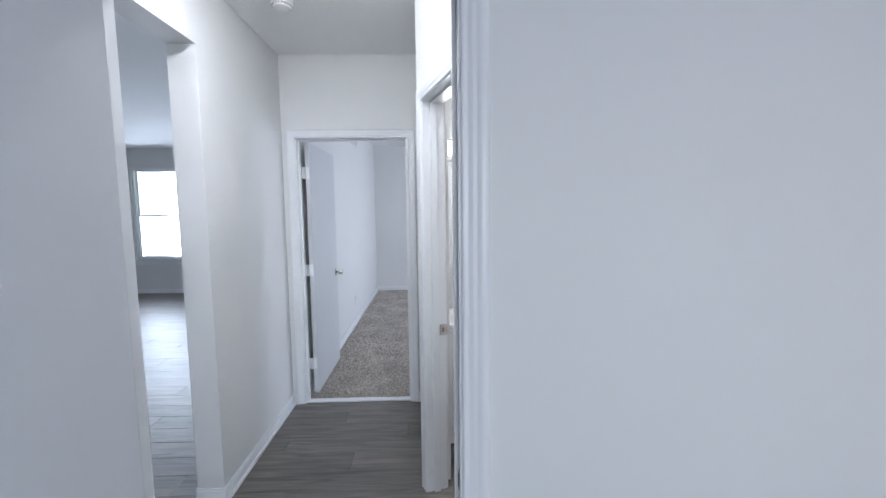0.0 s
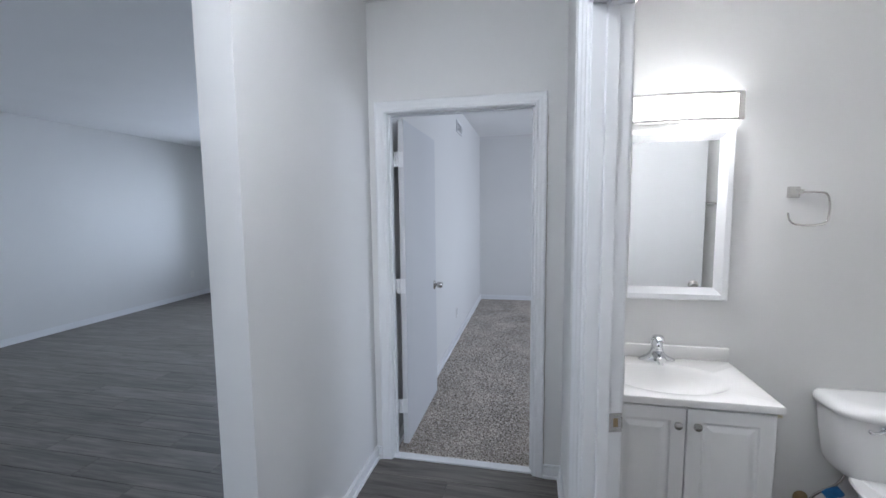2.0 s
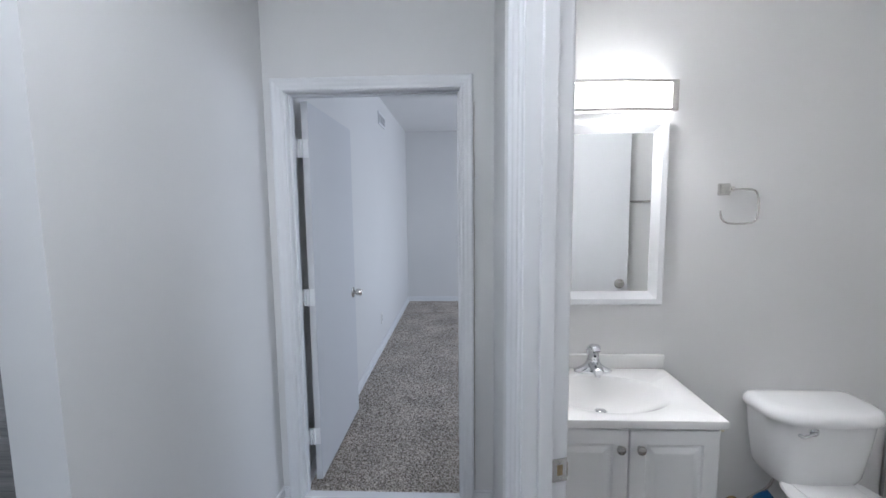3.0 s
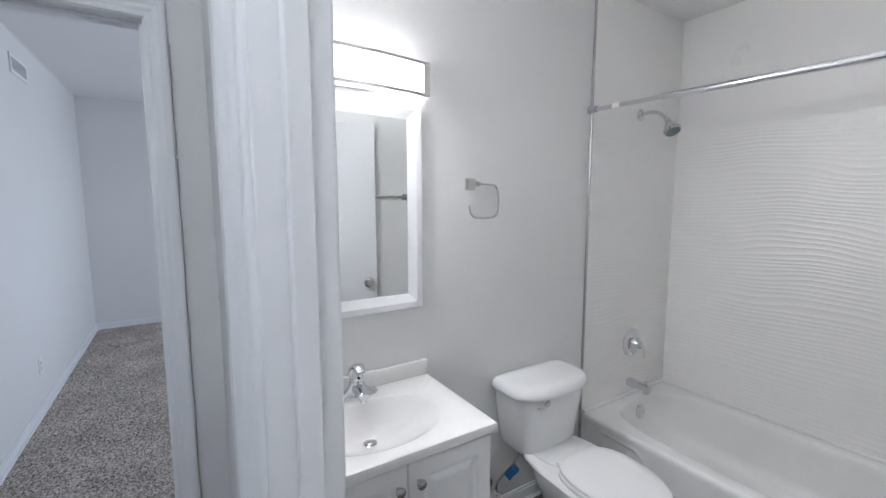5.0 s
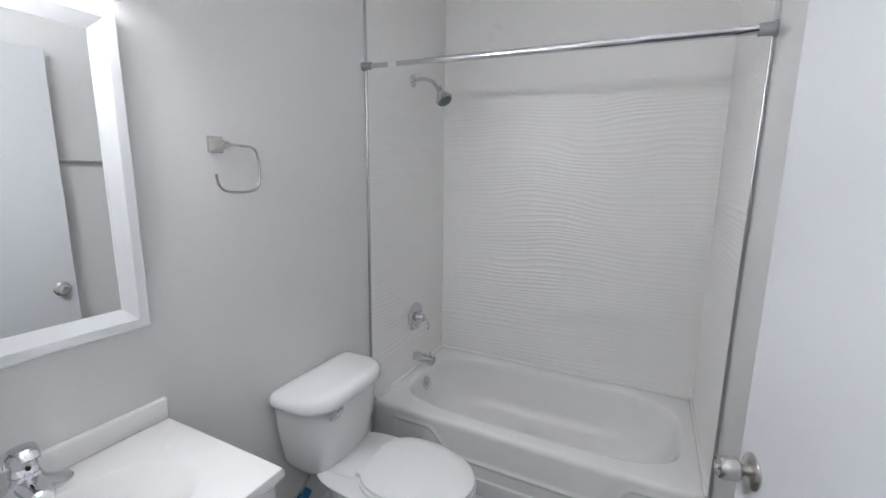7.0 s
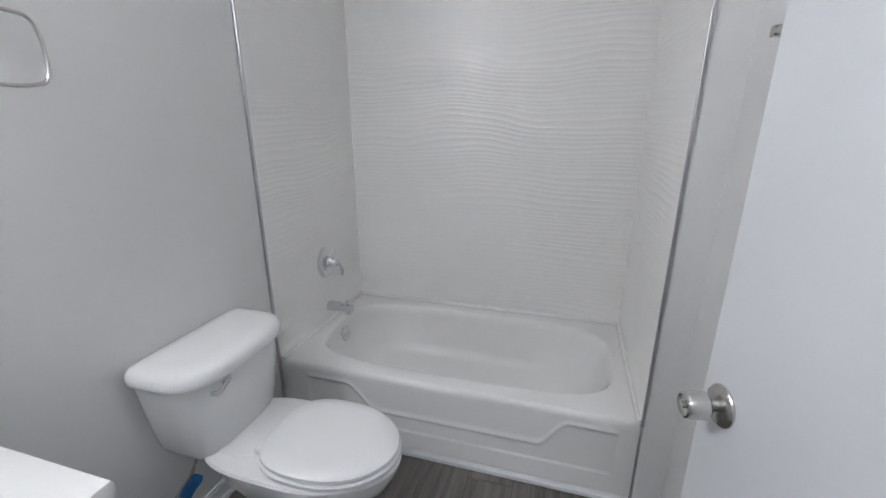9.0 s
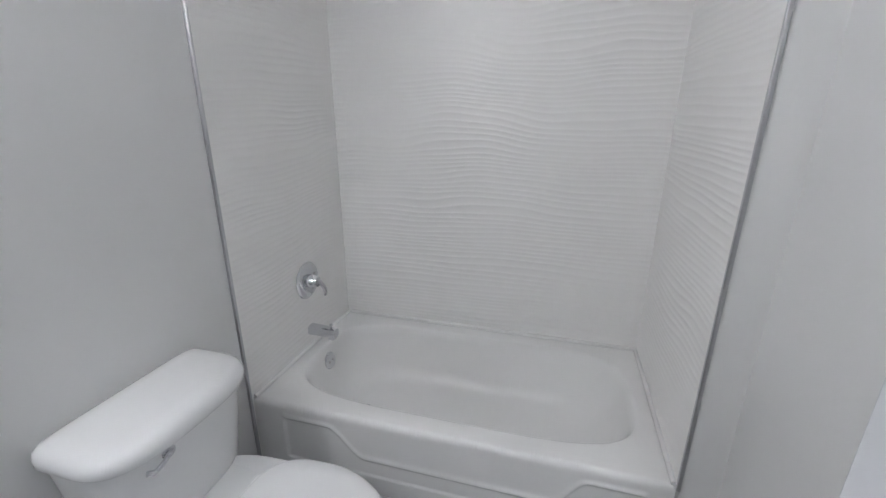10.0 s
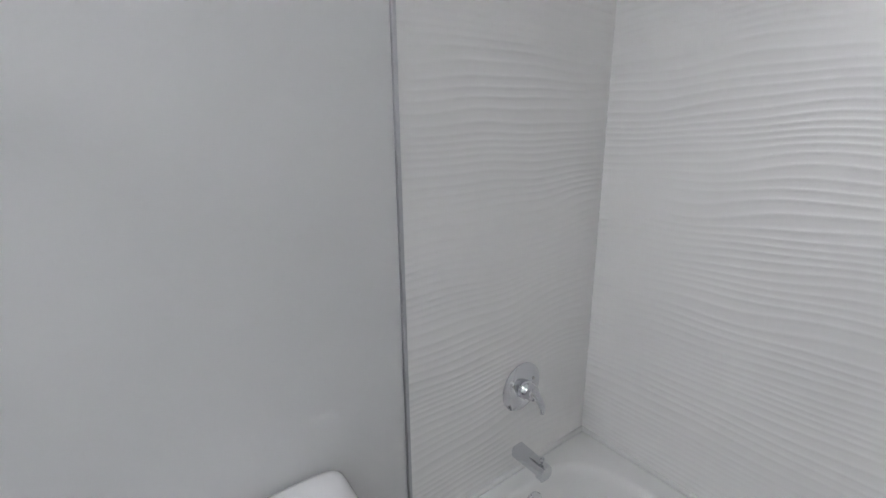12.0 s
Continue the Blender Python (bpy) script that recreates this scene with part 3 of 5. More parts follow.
def outlet(at, n, label):
    ob = base("outlet", at, label, "outlet")
    x, y, z = at
    bm = bmesh.new()
    box(bm, x, x + 0.005, y - 0.035, y + 0.035, z - 0.057, z + 0.057, bevel=0.002)
    part("cover_plate", bm, PLATE, ob)
    for dz in (-0.02, 0.02):
        bm = bmesh.new()
        lathe(bm, [(0.016, 0.0), (0.016, 0.0015), (0.002, 0.0016)], Matrix.Translation((x + 0.005, y, z + dz)) @ pose(0, 0, 0, 0, 90, 0), 20)
        part("socket", bm, SEATM, ob)
    return ob


outlet((BL, 5.50, 0.33), 1, "ivory duplex outlet on the grey bedroom wall")
o = outlet((LX, 7.1, 0.40), 1, "ivory duplex outlet on the grey living room wall")


def vent():
    ob = base("wall_vent", (BL, 5.68, 2.46), "white metal air vent high on the bedroom wall", "vent")
    y0, y1, z0, z1 = 5.56, 5.93, 2.355, 2.485
    # black sheet on the wall: shade between the slats put into its colour
    part("backing", boxes((BL, BL + 0.002, y0 + 0.02, y1 - 0.02, z0 + 0.02, z1 - 0.02)), BLACK, ob, "black sheet coloured as the shade behind the slats")
    part("frame", boxes((BL, BL + 0.009, y0, y0 + 0.022, z0, z1), (BL, BL + 0.009, y1 - 0.022, y1, z0, z1), (BL, BL + 0.009, y0 + 0.022, y1 - 0.022, z0, z0 + 0.022), (BL, BL + 0.009, y0 + 0.022, y1 - 0.022, z1 - 0.022, z1)), TRIM, ob)
    y = y0 + 0.035
    while y < y1 - 0.03:
        part("slat", boxes((BL + 0.002, BL + 0.008, y, y + 0.008, z0 + 0.022, z1 - 0.022)), TRIM, ob)
        y += 0.021


vent()


def smoke_detector():
    x, y = -0.66, 2.40
    ob = base("smoke_detector", (x, y, H), "round white smoke detector on the hall ceiling", "smoke detector")
    bm = bmesh.new()
    m = Matrix.Translation((x, y, H)) @ pose(0, 0, 0, 180, 0, 0)
    lathe(bm, [(0.062, 0), (0.062, 0.014), (0.058, 0.020)], m, 40)
    part("base_ring", bm, SEATM, ob, "", True)
    bm = bmesh.new()
    lathe(bm, [(0.050, 0.018), (0.050, 0.026), (0.046, 0.034), (0.02, 0.038), (0.005, 0.038)], m, 40)
    part("cover", bm, SEATM, ob, "", True)
    bm = bmesh.new()
    for i in range(20):
        a = i * 2 * math.pi / 20
        box(bm, x + 0.0505 * math.cos(a) - 0.003, x + 0.0505 * math.cos(a) + 0.003, y + 0.0505 * math.sin(a) - 0.003, y + 0.0505 * math.sin(a) + 0.003, H - 0.027, H - 0.021)
    part("vent_slots", bm, GREYP, ob)


smoke_detector()


def hall_light():
    """Flush dome lamp on the hall ceiling by the first doorway: pan, glowing bowl, finial."""
    x, y = -0.42, 1.55
    ob = base("ceiling_light", (x, y, H), "lit white glass dome lamp on the hall ceiling", "lamp")
    m = Matrix.Translation((x, y, H)) @ pose(0, 0, 0, 180, 0, 0)
    bm = bmesh.new()
    lathe(bm, [(0.05, 0.0), (0.150, 0.0), (0.152, 0.010), (0.146, 0.022), (0.138, 0.026)], m, 48)
    part("pan", bm, NICKEL, ob, "brushed nickel pan", True)
    bm = bmesh.new()
    lathe(bm, [(0.137, 0.022), (0.134, 0.042), (0.120, 0.064), (0.090, 0.083), (0.050, 0.093), (0.012, 0.096)], m, 48)
    part("shade", bm, DOMEG, ob, "glowing white glass bowl", True)
    bm = bmesh.new()
    lathe(bm, [(0.012, 0.094), (0.013, 0.099), (0.008, 0.106), (0.003, 0.111)], m, 20)
    part("finial", bm, NICKEL, ob, "", True)


hall_light()


def casing_wire():
    """Thin old wire down the edge of the bedroom casing, with a bent nail."""
    ob = base("wire", (0.022, YD - 0.006, 1.0), "thin brown wire stapled down the bedroom casing", "wire")
    pts = [(0.0205 + 0.0015 * math.sin(i * 2.1), YD - 0.010 + 0.001 * math.sin(i), 0.08 + i * 0.1) for i in range(20)]
    bm = bmesh.new()
    tube(bm, smooth_path(pts, 4), 0.0014, 6)
    part("strand", bm, WIRE, ob, "", True)
    bm = bmesh.new()
    tube(bm, smooth_path([(0.016, YD - 0.004, 1.632), (0.022, YD - 0.024, 1.632), (0.036, YD - 0.027, 1.634), (0.038, YD - 0.03, 1.642)], 4), 0.0028, 8)
    part("nail", bm, TRIM, ob, "bent nail painted white", True)


casing_wire()


def sprinkler():
    """Pendent sprinkler head on the living room ceiling."""
    x, y = -5.60, 4.33
    ob = base("sprinkler", (x, y, H), "small dark sprinkler head on the living room ceiling", "sprinkler")
    m = Matrix.Translation((x, y, H)) @ pose(0, 0, 0, 180, 0, 0)
    bm = bmesh.new()
    lathe(bm, [(0.038, 0), (0.036, 0.005), (0.014, 0.009), (0.013, 0.030), (0.008, 0.034)], m, 20)
    part("body", bm, GREYP, ob, "", True)
    for s in (-1, 1):
        bm = bmesh.new()
        tube(bm, [(x + s * 0.010, y, H - 0.032), (x + s * 0.015, y, H - 0.045), (x + s * 0.004, y, H - 0.062)], 0.0028, 8)
        part("frame_arm", bm, BRASS, ob)
    bm = bmesh.new()
    lathe(bm, [(0.004, 0.060), (0.022, 0.063), (0.022, 0.065), (0.004, 0.067)], m, 16)
    part("deflector", bm, BRASS, ob, "", True)


sprinkler()

# ---- vanity ----
CX = 0.517          # vanity's middle
CT = 0.795          # top of the counter


def ellipse(cx, cy, z, a, b, n=48, e=2.0):
    out = []
    for i in range(n):
        t = 2 * math.pi * i / n
        c, s = math.cos(t), math.sin(t)
        out.append(Vector((cx + a * math.copysign(abs(c) ** (2 / e), c), cy + b * math.copysign(abs(s) ** (2 / e), s), z)))
    return out


def rect_ring(x0, x1, y0, y1, z, n=48):
    """n points on a rectangle, met by rays from its middle at even angles."""
    cx, cy, hx, hy = (x0 + x1) / 2, (y0 + y1) / 2, (x1 - x0) / 2, (y1 - y0) / 2
    out = []
    for i in range(n):
        t = 2 * math.pi * i / n
        c, s = math.cos(t), math.sin(t)
        k = min(hx / abs(c) if abs(c) > 1e-6 else 9, hy / abs(s) if abs(s) > 1e-6 else 9)
        out.append(Vector((cx + k * c, cy + k * s, z)))
    return out


def snapped(ring, x0, x1, y0, y1):
    """Moves the points nearest to a rectangle's corners onto them."""
    for cx in (x0, x1):
        for cy in (y0, y1):
            p = min(ring, key=lambda q: (q.x - cx) ** 2 + (q.y - cy) ** 2)
            p.x, p.y = cx, cy
    return ring


def vanity():
    x0, x1, y0 = BX + 0.008, 0.818, 2.565
    ob = base("vanity_cabinet", (CX, 2.78, 0), "white thermofoil vanity cabinet with two raised-panel doors", "cabinet")
    zt = CT - 0.032
    part("body", boxes((x0, x0 + 0.016, y0, VW - 0.002, 0.0, zt), (x1 - 0.016, x1, y0, VW - 0.002, 0.0, zt), (x0 + 0.016, x1 - 0.016, y0 + 0.004, VW - 0.002, 0.1, 0.116), (x0 + 0.016, x1 - 0.016, y0, y0 + 0.018, zt - 0.03, zt), (x0 + 0.016, x1 - 0.016, VW - 0.02, VW - 0.003, 0.11, zt)), CABM, ob)
    # toe board with a cut-out arch
    bm = bmesh.new()
    n = 24
    pts = [(x0 + 0.016, 0.1), (x0 + 0.016, 0.0), (x0 + 0.06, 0.0)]
    for i in range(n + 1):
        u = i / n
        pts.append((x0 + 0.06 + (x1 - x0 - 0.12) * u, 0.055 * min(1, math.sin(math.pi * min(u, 1 - u) * 2.4 if min(u, 1 - u) < 0.208 else math.pi / 2))))
    pts += [(x1 - 0.06, 0.0), (x1 - 0.016, 0.0), (x1 - 0.016, 0.1)]
    clean = [p for i, p in enumerate(pts) if i == 0 or (abs(p[0] - pts[i - 1][0]) + abs(p[1] - pts[i - 1][1])) > 1e-5]
    f = bm.faces.new([bm.verts.new((x, y0 + 0.002, z)) for x, z in clean])
    r = bmesh.ops.extrude_face_region(bm, geom=[f])
    bmesh.ops.translate(bm, verts=[v for v in r["geom"] if isinstance(v, bmesh.types.BMVert)], vec=(0, 0.016, 0))
    part("toe_board", bm, CABM, ob)
    mid = CX + 0.002
    for s, a, b in ((-1, x0 + 0.002, mid - 0.0018), (1, mid + 0.0018, x1 - 0.002)):
        za, zb = 0.118, zt - 0.006
        bm = bmesh.new()
        yf = y0 - 0.019

        def ring(i, y):
            return [Vector((a + i, y, za + i)), Vector((b - i, y, za + i)), Vector((b - i, y, zb - i)), Vector((a + i, y, zb - i))]
        loft(bm, [ring(0, y0 - 0.001), ring(0, yf + 0.003), ring(0.003, yf), ring(0.052, yf), ring(0.058, yf + 0.007), ring(0.066, yf + 0.0075), ring(0.084, yf + 0.0015), ring(0.090, yf + 0.001)])
        d = part("door", bm, CABM, ob, "raised-panel door")
        kx = mid + s * 0.033
        bm = bmesh.new()
        lathe(bm, [(0.006, 0), (0.0055, 0.009), (0.008, 0.012), (0.0145, 0.017), (0.0155, 0.021), (0.0135, 0.0255), (0.004, 0.0275)], Matrix.Translation((kx, yf, 0.695)) @ pose(0, 0, 0, 90, 0, 0), 24)
        part("handle", bm, NICKEL, d, "round satin nickel knob", True)
    return ob


vanity()


def vanity_top():
    """Cultured marble top with a moulded oval bowl and backsplash."""
    ob = base("sink_counter", (CX, 2.78, CT), "white cultured marble vanity top with oval basin", "sink")
    x0, x1, y0, y1 = BX + 0.003, 0.836, 2.535, VW - 0.002
    bx, by, n = CX - 0.010, 2.742, 64
    bm = bmesh.new()
    rings = []
    for i, (x_in, z) in enumerate(((0.006, CT - 0.032), (0.0, CT - 0.028), (0.0, CT - 0.008), (0.0025, CT - 0.002), (0.008, CT))):
        rings.append(snapped(rect_ring(x0 + x_in, x1 - x_in, y0 + x_in, y1 - x_in, z, n), x0 + x_in, x1 - x_in, y0 + x_in, y1 - x_in))
    for i in range(18):
        r = 1.0 - 0.9 * i / 17
        rings.append(ellipse(bx, by + 0.055 * (1 - r) / 0.9, CT - 0.108 * (1 - r * r) ** 1.2, 0.238 * r, 0.160 * r, n))
    loft(bm, rings, (False, True))
    part("top", bm, MARBLE, ob, "", True)
    bm = bmesh.new()
    box(bm, x0, x1 - 0.002, VW - 0.021, VW - 0.0015, CT - 0.001, CT + 0.063, bevel=0.006, segs=3)
    part("backsplash", bm, MARBLE, ob, "", True)
    bm = bmesh.new()
    dx, dy, dz = bx, by + 0.0545, CT - 0.1035
    lathe(bm, [(0.012, 0.0), (0.014, 0.001), (0.022, 0.001), (0.0235, 0.003), (0.021, 0.0045), (0.018, 0.003), (0.012, 0.002)], Matrix.Translation((dx, dy, dz)), 32)
    d = part("drain", bm, CHROME, ob, "chrome drain ring", True)
    bm = bmesh.new()
    lathe(bm, [(0.0155, 0.003), (0.0158, 0.006), (0.012, 0.009), (0.003, 0.0095)], Matrix.Translation((dx, dy, dz)), 28)
    part("stopper", bm, CHROME, d, "", True)


vanity_top()


def faucet():
    """Single-lever centerset faucet: wide base that slopes up to the body, blunt spout, hooded lever."""
    x, y, z = CX, 2.942, CT
    ob = base("faucet", (x, y, z), "chrome single-lever bathroom faucet on the vanity top", "faucet")

    def skin(rings):
        bm = bmesh.new()
        loft(bm, rings)
        return bm

    part("base", skin([ellipse(x, y, z + h, a, b, 44, e) for a, b, h, e in ((0.077, 0.026, 0.0, 2.4), (0.079, 0.028, 0.003, 2.4), (0.0785, 0.0275, 0.009, 2.4), (0.074, 0.026, 0.014, 2.3), (0.062, 0.025, 0.020, 2.2), (0.046, 0.0255, 0.028, 2.1), (0.034, 0.026, 0.038, 2.0), (0.028, 0.0255, 0.050, 2.0), (0.0255, 0.025, 0.060, 2.0))]), CHROME, ob, "", True)
    rr = []
    for k in range(13):
        u = k / 12
        yy, zz = y - 0.006 - 0.078 * u, z + 0.036 - 0.006 * u * u
        w, h = 0.025 - 0.004 * u, 0.018 - 0.004 * u
        if k == 12:
            w, h = w * 0.72, h * 0.72
        rr.append([Vector((x + w * math.copysign(abs(math.cos(t)) ** 0.75, math.cos(t)), yy, zz + h * math.copysign(abs(math.sin(t)) ** 0.75, math.sin(t)))) for t in (2 * math.pi * i / 28 for i in range(28))])
    sp = part("spout", skin(rr), CHROME, ob, "", True)
    bm = bmesh.new()
    lathe(bm, [(0.011, -0.012), (0.0115, -0.004), (0.011, 0.006)], Matrix.Translation((x, y - 0.066, z + 0.018)), 20)
    part("aerator", bm, CHROME, sp, "", True)
    part("cap", skin([ellipse(x, y + dy, z + h, a, a, 36) for a, h, dy in ((0.0235, 0.058, 0.0), (0.0245, 0.064, 0.0), (0.0245, 0.078, 0.001), (0.0230, 0.092, 0.003), (0.018, 0.103, 0.005), (0.009, 0.109, 0.006))]), CHROME, ob, "", True)
    # hood of the lever, rising at the back and curling forward over the cap
    rr = []
    for k in range(15):
        u = k / 14
        a = math.pi * (1.02 - 0.78 * u)
        yy, zz = y - 0.010 - 0.036 * math.cos(a) - 0.016 * u, z + 0.074 + 0.048 * math.sin(a)
        w, h = 0.0245 - 0.009 * u * u, 0.010 - 0.005 * u
        nv = Vector((0, -math.cos(a), math.sin(a)))
        rr.append([Vector((x, yy, zz)) + Vector((w * math.cos(t), 0, 0)) + nv * (h * math.sin(t)) for t in (2 * math.pi * i / 24 for i in range(24))])
    part("lever", skin(rr), CHROME, ob, "", True)
    bm = bmesh.new()
    lathe(bm, [(0.0048, 0), (0.004, 0.0025), (0.001, 0.003)], Matrix.Translation((x, y - 0.0265, z + 0.078)) @ pose(0, 0, 0, 90, 0, 0), 14)
    part("index_button", bm, BLACK, ob, "dark index button")


faucet()


def paper_holder():
    """Toilet paper holder on the vanity's side: cream arm and post."""
    ob = base("paper_holder", (0.83, 2.60, 0.72), "empty satin nickel paper holder on the vanity side", "paper holder")
    bm = bmesh.new()
    lathe(bm, [(0.022, 0.0), (0.022, 0.004), (0.014, 0.010), (0.010, 0.024), (0.011, 0.036), (0.004, 0.038)], Matrix.Translation((0.818, 2.60, 0.735)) @ pose(0, 0, 0, 0, 90, 0), 24)
    part("post", bm, STRAW, ob, "", True)
    bm = bmesh.new()
    lathe(bm, [(0.022, 0.0), (0.022, 0.004), (0.014, 0.010), (0.010, 0.024), (0.011, 0.036), (0.004, 0.038)], Matrix.Translation((0.818, 2.76, 0.735)) @ pose(0, 0, 0, 0, 90, 0), 24)
    part("post", bm, STRAW, ob, "", True)
    bm = bmesh.new()
    tube(bm, [(0.846, 2.60, 0.735), (0.846, 2.76, 0.735)], 0.0075, 16)
    part("roller", bm, NICKEL, ob, "", True)


paper_holder()

# ---- mirror and lamp ----


def mirror():
    x0, x1, z0, z1 = CX - 0.29, 0.812, 1.078, 1.856
    ob = base("mirror", (CX, VW, 1.08), "white framed rectangular bathroom mirror over the vanity", "mirror")
    w = 0.058
    y1 = VW - 0.001
    prof = ((0.0, 0.0), (0.0, 0.020), (0.004, 0.024), (0.026, 0.024), (0.032, 0.021), (w - 0.004, 0.011), (w, 0.010), (w, 0.0))
    cs = [(x0, z0, 1, 1), (x1, z0, -1, 1), (x1, z1, -1, -1), (x0, z1, 1, -1)]
    for k in range(4):
        bm = bmesh.new()
        rr = []
        for cx, cz, sx, sz in (cs[k], cs[(k + 1) % 4]):
            rr.append([Vector((cx + sx * u, y1 - d, cz + sz * u)) for u, d in prof])
        loft(bm, rr)
        part("frame", bm, TRIM, ob, "white moulded frame side")
    part("glass", boxes((x0 + w - 0.004, x1 - w + 0.004, VW - 0.009, VW - 0.003, z0 + w - 0.004, z1 - w + 0.004)), MIRROR, ob, "silvered mirror glass")


mirror()


def vanity_light():
    """Bar lamp with a bowed white diffuser between two nickel rails and end plates."""
    x0, x1, z0, z1 = CX - 0.290, 0.810, 1.868, 1.987
    ob = base("vanity_light", (CX, VW, 1.92), "lit bar lamp with a bowed white diffuser and nickel frame", "lamp")
    n = 24
    cx, hw = (x0 + x1) / 2, (x1 - x0) / 2

    def bow(x, extra=0.0):
        u = (x - cx) / hw
        return VW - 0.078 - 0.032 * (1 - u * u) - extra

    def strip(za, zb, out, back, a, b):
        bm = bmesh.new()
        rr = []
        for i in range(n + 1):
            x = a + (b - a) * i / n
            y = bow(x, out)
            rr.append([Vector((x, y, za)), Vector((x, y, zb)), Vector((x, y + back, zb)), Vector((x, y + back, za))])
        loft(bm, rr)
        return bm

    part("diffuser", strip(z0 + 0.010, z1 - 0.010, 0.0, 0.006, x0 + 0.012, x1 - 0.012), LAMPG, ob, "glowing white diffuser", True)
    part("rail", strip(z1 - 0.011, z1, 0.004, 0.014, x0 + 0.01, x1 - 0.01), NICKEL, ob, "nickel top rail")
    part("rail", strip(z0, z0 + 0.011, 0.004, 0.014, x0 + 0.01, x1 - 0.01), NICKEL, ob, "nickel bottom rail")
    for a, b in ((x0 - 0.001, x0 + 0.024), (x1 - 0.024, x1 + 0.001)):
        part("end_plate", boxes((a, b, VW - 0.088, VW - 0.080, z0, z1), (min(a, b) if a < cx else b - 0.004, (a + 0.004) if a < cx else b, VW - 0.080, VW - 0.03, z0, z1), bevel=0.0015), NICKEL, ob, "nickel end plate")
    # unseen plate, added to keep the diffuser's back glow off the wall
    part("reflector", boxes((x0 + 0.014, x1 - 0.014, VW - 0.068, VW - 0.064, z0 + 0.004, z1 - 0.004)), SEATM, ob, "white plate added to shield the wall from the diffuser")
    part("back_plate", boxes((x0 + 0.06, x1 - 0.06, VW - 0.012, VW - 0.001, z0 + 0.012, z1 - 0.012)), SEATM, ob)
    # tubes of light behind the diffuser shine up and down the wall
    for i, dx in enumerate((-0.19, 0.0, 0.19)):
        bm = bmesh.new()
        lathe(bm, [(0.012, 0.0), (0.018, 0.03), (0.026, 0.06), (0.026, 0.075), (0.014, 0.09)], Matrix.Translation((cx + dx, VW - 0.045, 1.885)), 16)
        part("bulb", bm, BULBG, ob, "glowing bulb", True)


vanity_light()

# ---- towel ring and bar ----


def post(bm, x, y, z, side):
    """Square flared post standing out from a wall."""
    rr = []
    for h, d in ((0.024, 0.0), (0.024, 0.004), (0.020, 0.010), (0.013, 0.026), (0.010, 0.042), (0.010, 0.056)):
        yy = y + side * d
        rr.append([Vector((x - h, yy, z - h)), Vector((x + h, yy, z - h)), Vector((x + h, yy, z + h)), Vector((x - h, yy, z + h))])
    loft(bm, rr)


def towel_ring():
    x, z = 1.052, 1.563
    ob = base("towel_ring", (x, VW, z), "satin nickel open towel ring on the grey wall", "towel ring")
    bm = bmesh.new()
    post(bm, x, VW - 0.0005, z, -1)
    part("post", bm, NICKEL, ob, "square flared post", True)
    y = VW - 0.055
    pts = [(x - 0.004, y, z), (x + 0.06, y - 0.004, z - 0.002), (x + 0.092, y - 0.004, z - 0.010), (x + 0.104, y - 0.004, z - 0.042), (x + 0.106, y - 0.004, z - 0.085), (x + 0.100, y - 0.004, z - 0.122), (x + 0.080, y - 0.004, z - 0.136), (x + 0.03, y - 0.004, z - 0.141), (x - 0.015, y - 0.004, z - 0.136), (x - 0.036, y - 0.004, z - 0.120), (x - 0.043, y - 0.004, z - 0.096), (x - 0.044, y - 0.004, z - 0.086)]
    bm = bmesh.new()
    tube(bm, smooth_path(pts, 6), 0.0042, 10)
    part("ring", bm, NICKEL, ob, "open square ring", True)


towel_ring()


def towel_bar():
    z, xa, xb = 1.525, 1.065, 1.53
    ob = base("towel_bar", (1.3, RW, z), "satin nickel towel bar on the wall behind the door", "towel bar")
    for x in (xa + 0.03, xb):
        bm = bmesh.new()
        post(bm, x, RW + 0.0005, z, 1)
        part("post", bm, NICKEL, ob, "square flared post", True)
    bm = bmesh.new()
    tube(bm, [(xa + 0.03, RW + 0.05, z), (xb, RW + 0.05, z)], 0.008, 14)
    part("bar", bm, NICKEL, ob, "", True)


towel_bar()

# ---- toilet ----


def oval(cx, cy, z, a, front, back, n=48, e=2.0, eb=2.0):
    """An egg shape: half-length front towards -y, back towards +y."""
    out = []
    for i in range(n):
        t = 2 * math.pi * i / n
        c, s = math.cos(t), math.sin(t)
        k = eb if s > 0 else e
        out.append(Vector((cx + a * math.copysign(abs(c) ** (2 / k), c), cy + (back if s > 0 else front) * math.copysign(abs(s) ** (2 / k), s), z)))
    return out


